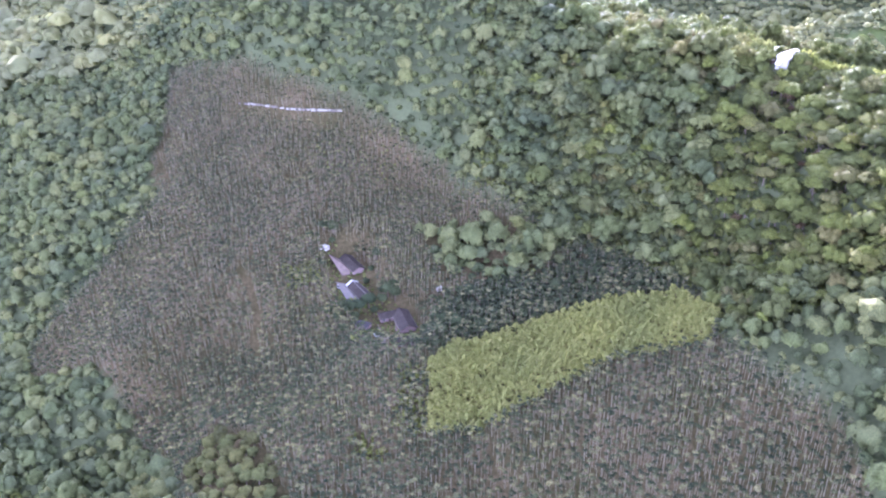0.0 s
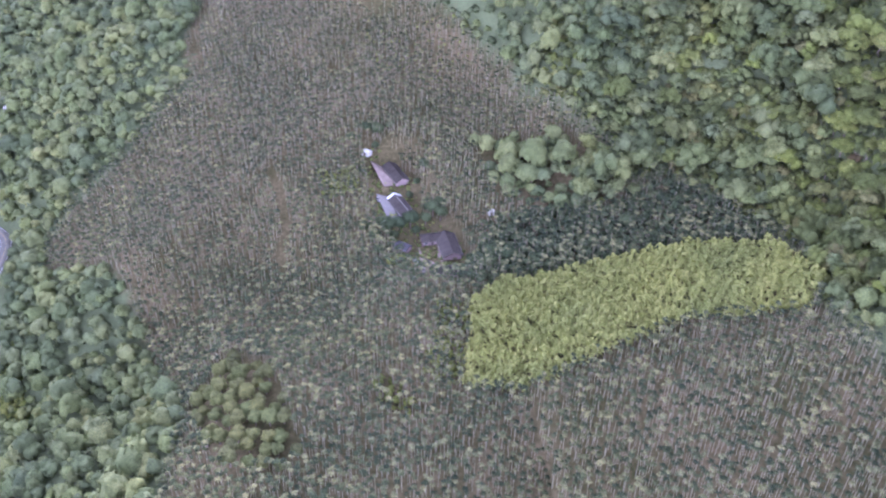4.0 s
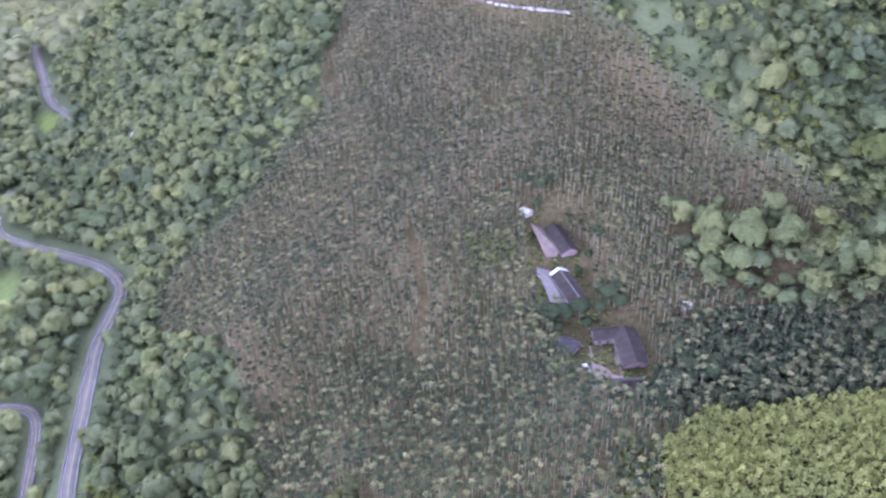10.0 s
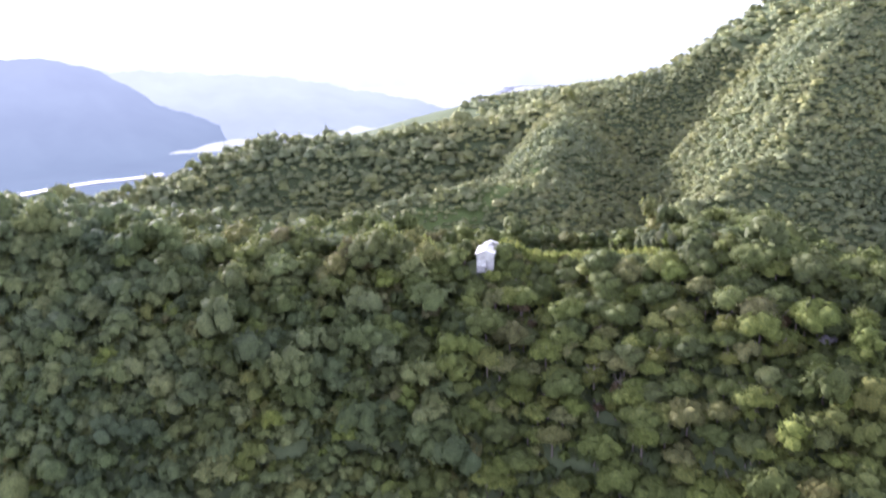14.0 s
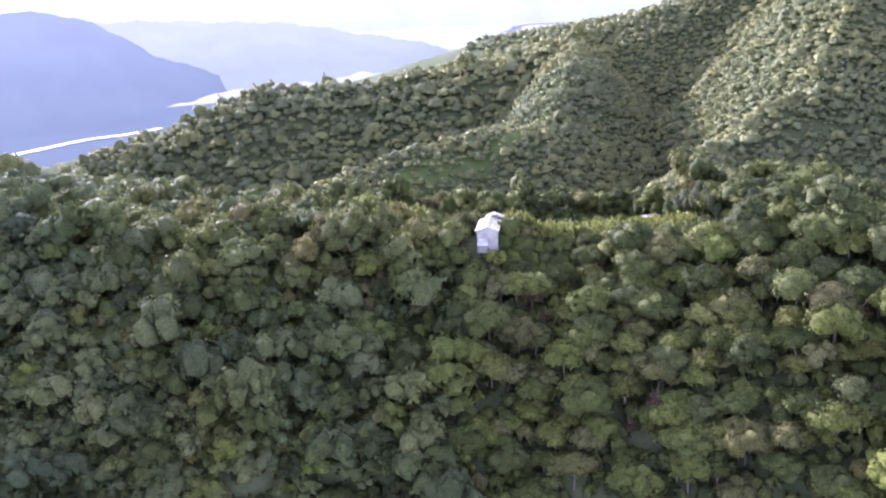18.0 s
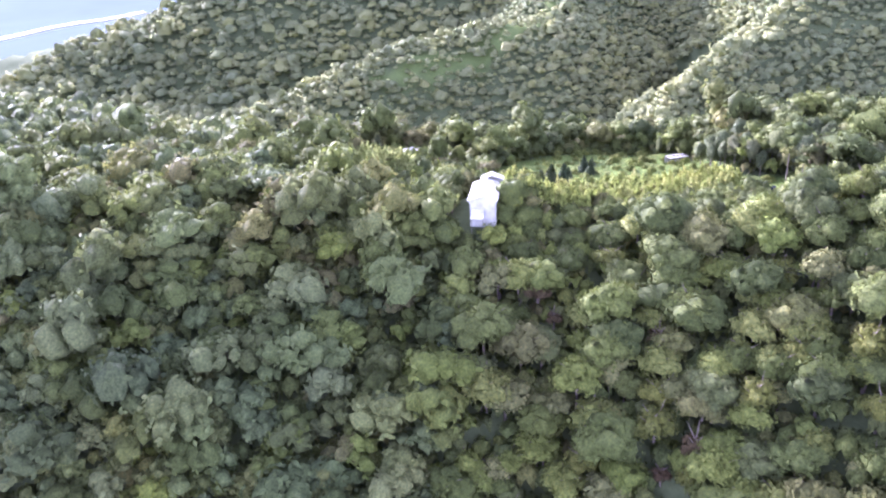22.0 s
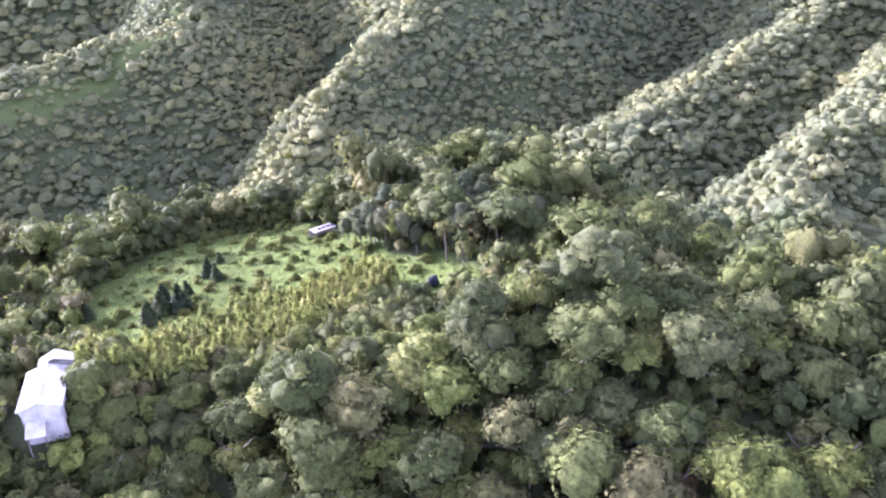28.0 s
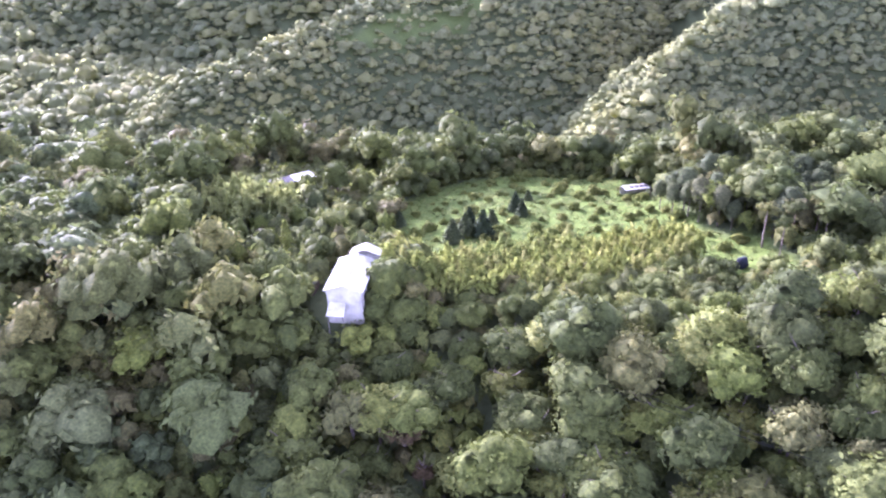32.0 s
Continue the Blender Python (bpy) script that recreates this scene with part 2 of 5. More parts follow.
def raw_height(x, y):
    x, y = np.asarray(x, float), np.asarray(y, float)
    soft, floor = 9.0, -62.0 + 0 * x
    parts = [floor, crest(x, y, MAIN, EAST_FALL, WEST_FALL)] + [crest(x, y, line, f, f) for line, f in SPURS]
    top = np.maximum.reduce(parts)
    z = top + soft * np.log(sum(np.exp((p - top) / soft) for p in parts)) - 4.0
    z = z + bump(x, y, 0, 520, 50, -24) + bump(x, y, 322, 478, 34, 9) + bump(x, y, 378, 365, 60, -27) + bump(x, y, 226, 600, 36, -8) + bump(x, y, -30, 350, 40, 6) + bump(x, y, -195, 388, 50, 24)
    away = np.hypot(x - 60, y - 420)
    far = np.clip((away - 330) / 300, 0, 1) * np.clip((2000 - away) / 500, 0, 1)
    z = z + far * (6 * np.sin(x / 61 + 1.3 * np.sin(y / 83)) * np.sin(y / 71 + 0.7 * np.sin(x / 47)) + 5 * np.sin(x / 23 + y / 31) * np.sin(y / 27 - x / 37))
    return z + 1.6 * np.sin(x / 17 + 0.4 * np.sin(y / 9)) * np.sin(y / 15)


ROAD = [(-195, 255), (-212, 285), (-230, 311), (-245, 339), (-256, 364), (-274, 403), (-285, 427), (-287, 448), (-290, 462), (-302, 472), (-328, 484), (-356, 492), (-381, 496), (-402, 501), (-420, 515), (-432, 533), (-440, 560)]
FAR_ROAD = [(-446, 628), (-458, 655), (-488, 670), (-506, 693), (-545, 735), (-600, 800)]
LOW_ROAD = [(-404, 428), (-394, 410), (-386, 392), (-378, 378), (-364, 369), (-350, 368), (-332, 375), (-314, 381), (-301, 383), (-292, 381), (-283, 370), (-275, 354), (-267, 337), (-263, 326), (-258, 315), (-250, 302), (-240, 284), (-228, 260)]
LOOP_ROAD = [(-384, 392), (-381, 400), (-369, 409), (-352, 412), (-338, 409)]


def along_line(line, step):
    """Points every step metres along a rounded line, with their heights smoothed."""
    p = np.array(line, float)
    for _ in range(2):
        q = np.empty((2 * len(p) - 2, 2))
        q[0::2], q[1::2] = 0.75 * p[:-1] + 0.25 * p[1:], 0.25 * p[:-1] + 0.75 * p[1:]
        p = np.concatenate([p[:1], q, p[-1:]])
    s = np.concatenate([[0], np.cumsum(np.hypot(*np.diff(p, axis=0).T))])
    t = np.arange(0, s[-1], step)
    x, y = np.interp(t, s, p[:, 0]), np.interp(t, s, p[:, 1])
    z = raw_height(x, y)
    for _ in range(30):
        z[1:-1] = 0.25 * z[:-2] + 0.5 * z[1:-1] + 0.25 * z[2:]
    return np.stack([x, y, z], 1)


ROADS = [(along_line(ROAD, 4), 6.4), (along_line(FAR_ROAD, 5), 6.5), (along_line(LOW_ROAD, 4), 4.2), (along_line(LOOP_ROAD, 4), 4.0)]
PADS = [(-53, 451, 11, 57.5), (-47, 424, 12, 54.5), (-24, 392, 13, 54.5), (-18, 375, 8, 55.0), (-42, 394, 6, 52.5), (-244, 311.5, 13, -37.0), (188, 464, 9, 172.0), (286, 490, 5, 151.5)]


def height(x, y):
    x, y = np.asarray(x, float), np.asarray(y, float)
    z = raw_height(x, y)
    for cx, cy, r, pz in PADS:
        w = np.clip((r + 7 - np.hypot(x - cx, y - cy)) / 7, 0, 1)
        z = z + (pz - z) * w * w * (3 - 2 * w)
    for line, wide in ROADS:
        lo, hi = line.min(0) - 20, line.max(0) + 20
        some = (x > lo[0]) & (x < hi[0]) & (y > lo[1]) & (y < hi[1])
        if not some.any():
            continue
        px, py = x[some], y[some]
        best, bz = np.full(px.shape, 1e9), np.zeros(px.shape)
        for q in line:
            d = np.hypot(px - q[0], py - q[1])
            near = d < best
            best, bz = np.where(near, d, best), np.where(near, q[2], bz)
        w = np.clip((wide / 2 + 11 - best) / 8, 0, 1)
        w = w * w * (3 - 2 * w)
        z[some] = z[some] + (bz - z[some]) * w
    return z

# ---- meshes from arrays ----
def array_mesh(name, v, f, mats, index=None, tint=None, normals=None):
    me = bpy.data.meshes.new(name)
    v, f = np.asarray(v, np.float32), np.asarray(f, np.int32)
    k = f.shape[1]
    me.vertices.add(len(v))
    me.vertices.foreach_set("co", v.ravel())
    me.loops.add(f.size)
    me.loops.foreach_set("vertex_index", f.ravel())
    me.polygons.add(len(f))
    me.polygons.foreach_set("loop_start", np.arange(0, f.size, k, dtype=np.int32))
    for m in mats:
        me.materials.append(m)
    if index is not None:
        me.polygons.foreach_set("material_index", np.asarray(index, np.int32))
    if tint is not None:
        me.attributes.new("tint", "FLOAT", "POINT").data.foreach_set("value", np.asarray(tint, np.float32))
    me.update(calc_edges=True)
    if normals is not None:
        me.polygons.foreach_set("use_smooth", np.ones(len(f), bool))
        me.normals_split_custom_set_from_vertices(np.asarray(normals, np.float32))
    return me


def axis_steps(spans):
    out = []
    for a, b, step in spans:
        out += list(np.arange(a, b, step))
    return np.array(out + [spans[-1][1]])


def inside(x, y, poly):
    hit = np.zeros(np.shape(x), bool)
    for (ax, ay), (bx, by) in zip(poly, poly[1:] + poly[:1]):
        cross = (ay > y) != (by > y)
        hit ^= cross & (x < (bx - ax) * (y - ay) / ((by - ay) or 1e-9) + ax)
    return hit


def near_line(x, y, line):
    best = np.full(np.shape(x), 1e9)
    for a, b in zip(line, line[1:]):
        ux, uy = b[0] - a[0], b[1] - a[1]
        s = np.clip(((x - a[0]) * ux + (y - a[1]) * uy) / (ux * ux + uy * uy), 0, 1)
        best = np.minimum(best, np.hypot(x - a[0] - s * ux, y - a[1] - s * uy))
    return best


# ---- plan of the planting ----
PALMS_AREA = [(-208, 613), (-205, 565), (-188, 526), (-203, 502), (-218, 478), (-250, 453), (-255, 443), (-246, 426), (-187, 396), (-165, 367), (-140, 330), (-118, 302), (-110, 230), (-20, 190), (150, 190), (152, 266), (138, 288), (122, 318), (122, 361), (114, 374), (98, 397), (77, 415), (58, 416), (50, 437), (26, 462), (10, 479), (-4, 509), (-30, 532), (-71, 566), (-114, 604), (-197, 677), (-222, 689)]
TREE_PATCH = [(-16, 456), (5, 450), (36, 440), (60, 418), (53, 404), (28, 402), (14, 408), (0, 419)]
DIRT_PATH = [(-118, 445), (-111, 432), (-102, 411), (-103, 400), (-100, 390)]
BARE_PATCHES = [[(-148, 604), (-128, 596), (-104, 576), (-66, 554), (-72, 546), (-108, 566), (-134, 586), (-152, 594)], [(-213, 613), (-211, 573), (-189, 528), (-179, 527), (-192, 562), (-192, 596)], [(-104, 524), (-88, 526), (-86, 515), (-101, 512)], [(-152, 328), (-138, 324), (-130, 306), (-145, 308)], [(-133, 302), (-122, 300), (-112, 274), (-122, 274), (-140, 296)], [(-46, 316), (-40, 314), (-24, 296), (-29, 290)]]
GREEN_PATCHES = [[(-94, 446), (-75, 449), (-69, 432), (-86, 428)], [(-85, 545), (-28, 536), (-14, 518), (-44, 506), (-74, 517)], [(-43, 311), (-30, 307), (-22, 294), (-36, 296)], [(-20, 350), (-6, 344), (-8, 306), (-22, 312)]]
BAMBOO_AREA = [(-6, 345), (5, 359), (42, 368), (84, 370), (114, 362), (125, 336), (114, 320), (75, 325), (42, 311), (19, 302), (-6, 305)]
OLIVE_AREA = [(-108, 334), (-82, 311), (-60, 271), (-87, 264), (-118, 302)]
FARM_YARD = [(-73, 464), (-58, 466), (-40, 444), (-36, 416), (-16, 406), (-9, 382), (-11, 370), (-27, 367), (-37, 378), (-46, 392), (-60, 420), (-66, 440)]
CLEARING = [(198, 467), (212, 497), (225, 517), (247, 529), (275, 530), (292, 512), (290, 490), (283, 474), (272, 454), (277, 444), (270, 428), (258, 418), (246, 426), (250, 440), (240, 452), (218, 460)]
GARDEN = [(172, 478), (198, 476), (214, 500), (226, 520), (240, 548), (216, 566), (186, 550), (172, 522)]
BARN_PLOT = [(-268, 334), (-250, 342), (-226, 312), (-218, 288), (-236, 280), (-252, 300)]
GREEN_FIELD = [(-381, 424), (-388, 466), (-374, 481), (-353, 461), (-344, 435), (-358, 422)]
FAR_FIELD = [(-491, 650), (-485, 664), (-459, 650), (-436, 607), (-454, 612)]
VERGE = [(-262, 372), (-252, 366), (-232, 338), (-216, 312), (-205, 318), (-222, 348), (-240, 376)]
HOUSE_PLOT = [(172, 457), (177, 450), (183, 450), (195, 461), (194, 473), (184, 472), (171, 463)]
FAR_MEADOW = [(458, 1037), (475, 1013), (503, 998), (555, 988), (589, 978), (653, 986), (700, 1029), (744, 1095), (704, 1062), (660, 1016), (600, 1014), (560, 1018), (520, 1034)]
OPEN = [HOUSE_PLOT, BARN_PLOT, FARM_YARD, CLEARING, GREEN_FIELD, FAR_FIELD]
rng = np.random.default_rng(7)


def scatter(x0, x1, y0, y1, step, jitter=0.42):
    x, y = np.meshgrid(np.arange(x0, x1, step), np.arange(y0, y1, step))
    x = x + rng.uniform(-jitter, jitter, x.shape) * step
    y = y + rng.uniform(-jitter, jitter, y.shape) * step
    return x.ravel(), y.ravel()


# ---- the ground ----
gx = axis_steps([(-4600, -1500, 310), (-1500, -700, 40), (-700, -330, 12), (-330, 330, 5), (330, 1000, 12), (1000, 1900, 30), (1900, 4600, 300)])
gy = axis_steps([(-4000, -400, 360), (-400, 180, 29), (180, 640, 5), (640, 1300, 12), (1300, 2000, 25), (2000, 4800, 280)])
mx, my = np.meshgrid(gx, gy)
mz = height(mx, my)
nx, ny = len(gx), len(gy)
ii = (np.arange(ny - 1)[:, None] * nx + np.arange(nx - 1)).ravel()
ground_mesh = array_mesh("ground", np.stack([mx, my, mz], -1).reshape(-1, 3), np.stack([ii, ii + 1, ii + nx + 1, ii + nx], 1), [EARTH])
ground_mesh.polygons.foreach_set("use_smooth", np.ones(len(ii), bool))
meadow = np.zeros(mx.shape)
for poly, share in ((CLEARING, 1), (FAR_FIELD, 1), (FAR_MEADOW, 0.5), (GREEN_FIELD, 0.6), (VERGE, 0.6)):
    meadow[inside(mx, my, poly)] = share
bare = inside(mx, my, PALMS_AREA).astype(float)
for poly in (FARM_YARD,):
    bare[inside(mx, my, poly)] = 1
for key, mask in (("meadow", meadow), ("bare", bare)):
    ground_mesh.attributes.new(key, "FLOAT", "POINT").data.foreach_set("value", mask.ravel().astype(np.float32))
ground = tagged(new("ground", ground_mesh), "steep earth hillside under forest and palms", "ground", kind="structure")

# ---- plant shapes: vertices, triangles, normals and material numbers as arrays ----
def ico(level):
    bm = bmesh.new()
    bmesh.ops.create_icosphere(bm, subdivisions=level, radius=1)
    v = np.array([p.co[:] for p in bm.verts])
    f = np.array([[q.index for q in p.verts] for p in bm.faces])
    bm.free()
    return v, f


def join(parts):
    vs, fs, ns, ms, k = [], [], [], [], 0
    for v, f, n, m in parts:
        vs.append(v), fs.append(f + k), ns.append(n), ms.append(np.full(len(f), m))
        k += len(v)
    return np.concatenate(vs), np.concatenate(fs), np.concatenate(ns), np.concatenate(ms)


def cards(points, outs, size, r, long=1.3):
    """A bent four-cornered clump of leaves at each point, facing about outwards."""
    n = len(points)
    face = outs + r.normal(0, 0.55, (n, 3))
    face /= np.linalg.norm(face, axis=1, keepdims=True)
    a = np.cross(face, r.normal(0, 1, (n, 3)))
    a /= np.linalg.norm(a, axis=1, keepdims=True)
    b = np.cross(face, a)
    s = (size * r.uniform(0.6, 1.35, n))[:, None]
    quad = np.stack([points - a * s * long, points - b * s * 0.62 + face * s * 0.3, points + a * s * long, points + b * s * 0.62 + face * s * 0.3], 1)
    k = 4 * np.arange(n)[:, None]
    f = np.concatenate([k + [0, 1, 2], k + [0, 2, 3]])
    norm = np.repeat(outs * 0.85 + face * 0.4, 4, 0)
    return quad.reshape(-1, 3), f, norm / np.linalg.norm(norm, axis=1, keepdims=True)


def stem(points, radii, sides=5):
    """A tapered limb along points."""
    ring = np.linspace(0, 2 * np.pi, sides, endpoint=False)
    v = np.concatenate([np.stack([p[0] + q * np.cos(ring), p[1] + q * np.sin(ring), np.full(sides, p[2])], 1) for p, q in zip(points, radii)])
    f = []
    for i in range(len(points) - 1):
        for j in range(sides):
            a, b = i * sides + j, i * sides + (j + 1) % sides
            f += [[a, b, b + sides], [a, b + sides, a + sides]]
    c = np.repeat(np.asarray(points, float), sides, 0)
    n = v - c
    return v, np.array(f), n / (np.linalg.norm(n, axis=1, keepdims=True) + 1e-6)


def lumpy_crown(seed, level, lumps, sprays, size, wide=1.0, tall=0.85, depth=0.3, low=-0.25):
    """A crown about 1 in radius with its foot near z = 0: a body swelling into rounded lumps of foliage, with sprays of leaves standing out of it."""
    r = np.random.default_rng(seed)
    hv, hf = ico(level)
    mids = r.normal(0, 1, (lumps, 3)) + (0, 0, 0.35)
    mids /= np.linalg.norm(mids, axis=1, keepdims=True)
    swell = r.uniform(-0.13, 0.13, lumps)
    gap = np.sqrt(np.maximum(0, 2 - 2 * hv @ mids.T)) * math.sqrt(lumps) / 2.2
    which = gap.argmin(1)
    w = hv * (0.93 - depth * np.minimum(gap.min(1), 1.1) ** 2 + swell[which])[:, None]
    w += r.normal(0, 0.045, w.shape)
    hf = hf[hv[hf].mean(1)[:, 2] > low]
    used, f = np.unique(hf, return_inverse=True)
    f = f.reshape(-1, 3)
    v = w[used] * (wide, wide, tall) + (0, 0, tall * 0.75)
    fn = np.cross(v[f[:, 1]] - v[f[:, 0]], v[f[:, 2]] - v[f[:, 0]])
    n = np.zeros_like(v)
    for i in range(3):
        np.add.at(n, f[:, i], fn)
    n /= np.linalg.norm(n, axis=1, keepdims=True) + 1e-9
    ragged = n + r.normal(0, 0.6, n.shape) + (0, 0, 0.3)
    if not sprays:
        return v, f, ragged, np.zeros(len(f), int)
    k, mix = r.integers(0, len(f), sprays), r.dirichlet((1, 1, 1), sprays)[:, :, None]
    at, out = (v[f[k]] * mix).sum(1), (n[f[k]] * mix).sum(1)
    cv, cf, cn = cards(at + out * size * r.uniform(-0.3, 0.6, (sprays, 1)), out, size, r)
    return join([(v * (0.93, 0.93, 0.95), f, ragged, 0), (cv, cf, cn, 0)])


def crown_shape(seed, lobes, hull, clumps, size, wide=1.0, tall=0.8, spread=0.68, hull_size=0.78):
    """A crown about 1 in radius with its foot at z = 0: lumps of leaves round a few lobes."""
    r = np.random.default_rng(seed)
    hv, hf = ico(hull)
    parts = []
    mids = []
    for i in range(lobes):
        a = i * 2.4 + r.uniform(-0.4, 0.4)
        d = spread * math.sqrt((i + 0.3) / lobes)
        mids.append((wide * d * math.cos(a), wide * d * math.sin(a), tall * (0.75 + 0.5 * (1 - d / spread) + r.uniform(-0.22, 0.22)), r.uniform(0.38, 0.64) if lobes > 1 else 0.95))
    for x, y, z, q in mids:
        w = hv * (1 + 0.28 * np.sin(5.1 * hv[:, [1]] + seed) * np.sin(4.3 * hv[:, [0]] + 2 * seed) + r.uniform(-0.12, 0.12, (len(hv), 1)))
        v = w * (q * wide, q * wide, q * tall) * hull_size + (x, y, z)
        parts.append((v, hf, hv * 0.9 + (0, 0, 0.25) + r.normal(0, 0.4, hv.shape), 0))
        m = max(1, clumps // lobes)
        dirs = r.normal(0, 1, (m * 2, 3))
        dirs /= np.linalg.norm(dirs, axis=1, keepdims=True)
        dirs = dirs[dirs[:, 2] > -0.45][:m]
        p = dirs * (q * wide, q * wide, q * tall) * r.uniform(0.9, 1.12, (len(dirs), 1)) + (x, y, z)
        cv, cf, cn = cards(p, dirs * 0.9 + (0, 0, 0.25), size, r)
        parts.append((cv, cf, cn, 0))
    return join(parts)


def palm_shape(seed, fronds=8):
    r = np.random.default_rng(seed)
    parts = []
    for i in range(fronds):
        a = 2 * math.pi * i / fronds + r.uniform(-0.3, 0.3)
        c, s, up = math.cos(a), math.sin(a), r.uniform(0.25, 1.0)
        mid, end = r.uniform(0.7, 0.9), r.uniform(1.35, 1.7)
        zs = (0.0, 0.75 * up, 0.1 + 0.5 * (up - 0.8))
        rs = (0.05, mid, end)
        ws = (0.12, 0.34, 0.06)
        v = []
        for q, z, w in zip(rs, zs, ws):
            v += [(q * c - w * s, q * s + w * c, z - 0.35 * w), (q * c + w * s, q * s - w * c, z - 0.35 * w)]
        v = v[:4] + [((v[4][0] + v[5][0]) / 2, (v[4][1] + v[5][1]) / 2, v[4][2])]
        f = [[0, 1, 3], [0, 3, 2], [2, 3, 4]]
        n = [(0.5 * c, 0.5 * s, 0.8)] * 5
        parts.append((np.array(v), np.array(f), np.array(n), 0))
    return join(parts)


def planted(name, shapes, mats, x, y, z, size, tall, label, category, turn=True, tints=None):
    """Many plants of a few shapes joined into one object."""
    n = len(x)
    if not n:
        return None
    which, tint = rng.integers(0, len(shapes), n), rng.uniform(0, 1, n) if tints is None else tints
    ang = rng.uniform(0, 2 * np.pi, n)
    V, F, N, M, T, k = [], [], [], [], [], 0
    for i, (v, f, nm, mi) in enumerate(shapes):
        s = np.nonzero(which == i)[0]
        if not len(s):
            continue
        c, sn = np.cos(ang[s])[:, None], np.sin(ang[s])[:, None]
        w, h = size[s][:, None], tall[s][:, None]
        p = np.stack([(v[:, 0] * c - v[:, 1] * sn) * w + x[s][:, None], (v[:, 0] * sn + v[:, 1] * c) * w + y[s][:, None], v[:, 2] * h + z[s][:, None]], -1)
        q = np.stack([nm[:, 0] * c - nm[:, 1] * sn, nm[:, 0] * sn + nm[:, 1] * c, nm[:, 2] + 0 * c], -1)
        V.append(p.reshape(-1, 3)), N.append(q.reshape(-1, 3))
        F.append((f[None] + k + len(v) * np.arange(len(s))[:, None, None]).reshape(-1, 3))
        M.append(np.tile(mi, len(s))), T.append(np.repeat(tint[s], len(v)))
        k += len(v) * len(s)
    N = np.concatenate(N)
    N /= np.linalg.norm(N, axis=1, keepdims=True) + 1e-9
    me = array_mesh(name, np.concatenate(V), np.concatenate(F), mats, np.concatenate(M), np.concatenate(T), N)
    return tagged(new(name, me), label, category, kind="stuff")


def open_ground(x, y, gap=5.0):
    clear = np.zeros(np.shape(x), bool)
    for poly in OPEN:
        clear |= inside(x, y, poly)
    for (line, wide), room in zip(ROADS, (gap, gap, gap * 0.8, gap * 0.8)):
        clear |= near_line(x, y, [tuple(q[:2]) for q in line[::3]]) < wide / 2 + room
    return clear


# ---- palms of the plantation ----
PALM_STRIP = [(-92, 470), (-60, 478), (-28, 450), (-22, 424), (6, 406), (6, 366), (-20, 352), (-48, 362), (-62, 390), (-78, 430)]
FARM_PALMS = []


def palms():
    x, y = scatter(-270, 160, 185, 700, 1.98, 0.75)
    keep = inside(x, y, PALMS_AREA) & ~inside(x, y, TREE_PATCH) & ~inside(x, y, BAMBOO_AREA) & ~inside(x, y, OLIVE_AREA) & ~open_ground(x, y)
    thin = np.where(near_line(x, y, DIRT_PATH) < 2.4, 0.0, 0.87)
    for poly in BARE_PATCHES:
        thin = np.where(inside(x, y, poly), 0.22, thin)
    keep &= rng.uniform(0, 1, len(x)) < thin
    x, y = x[keep], y[keep]
    n = len(x)
    tall = rng.normal(8.0, 1.4, n).clip(4.5, 11)
    z = height(x, y)
    near = inside(x, y, PALM_STRIP)
    near[np.nonzero(near)[0][290:]] = False
    for i in np.nonzero(near)[0]:
        FARM_PALMS.append((x[i], y[i], tall[i]))
    x, y, z, tall = x[~near], y[~near], z[~near], tall[~near]
    n = len(x)
    planted("palm_crowns", [palm_shape(i, 6 + i % 3) for i in range(6)], [PALM], x, y, z + tall, rng.uniform(0.72, 1.08, n), rng.uniform(0.7, 1.1, n), "dense dark green areca palm plantation on the slope", "palms")
    trunk = stem([(0, 0, 0), (0, 0, 1)], [0.11, 0.07], 3)
    planted("palm_trunks", [(*trunk, np.zeros(6, int))], [PALM_BARK], x, y, z - 0.3, np.ones(n), tall + 0.4, "slender pale grey areca palm trunks", "palms")
    return n


print("palms", palms())


# ---- bamboo ----
def plume_shape(seed):
    r = np.random.default_rng(seed)
    parts = []
    for i in range(11):
        a, lean = r.uniform(0, 6.28), r.uniform(0.1, 0.62)
        for j in range(3):
            q = lean * (0.4 + 0.5 * j)
            p = np.array([[q * math.cos(a) * 1.4, q * math.sin(a) * 1.4, 1.0 - 0.34 * j * r.uniform(0.6, 1.2) - 0.5 * lean]])
            cv, cf, cn = cards(p, np.array([[math.cos(a) * 0.5, math.sin(a) * 0.5, 0.8]]), 0.2, r, 1.8)
            parts.append((cv, cf, cn, 0))
    return join(parts)


def bamboo():
    x, y = scatter(-10, 130, 298, 375, 1.75)
    keep = inside(x, y, BAMBOO_AREA)
    x, y = x[keep], y[keep]
    n = len(x)
    z = height(x, y)
    clump = np.sin(x / 1.25 + 1.7 * np.sin(y / 3.1)) * np.sin(y / 1.35 + 1.5 * np.sin(x / 2.7))
    planted("bamboo_grove", [plume_shape(i) for i in range(6)], [BAMBOO], x, y, z + 4.4 + 1.9 * clump + rng.uniform(-0.8, 0.9, n), rng.uniform(1.5, 2.4, n), rng.uniform(2.4, 3.8, n), "bright yellow-green feathery bamboo grove beside the farm", "bamboo")
    return n


print("bamboo", bamboo())


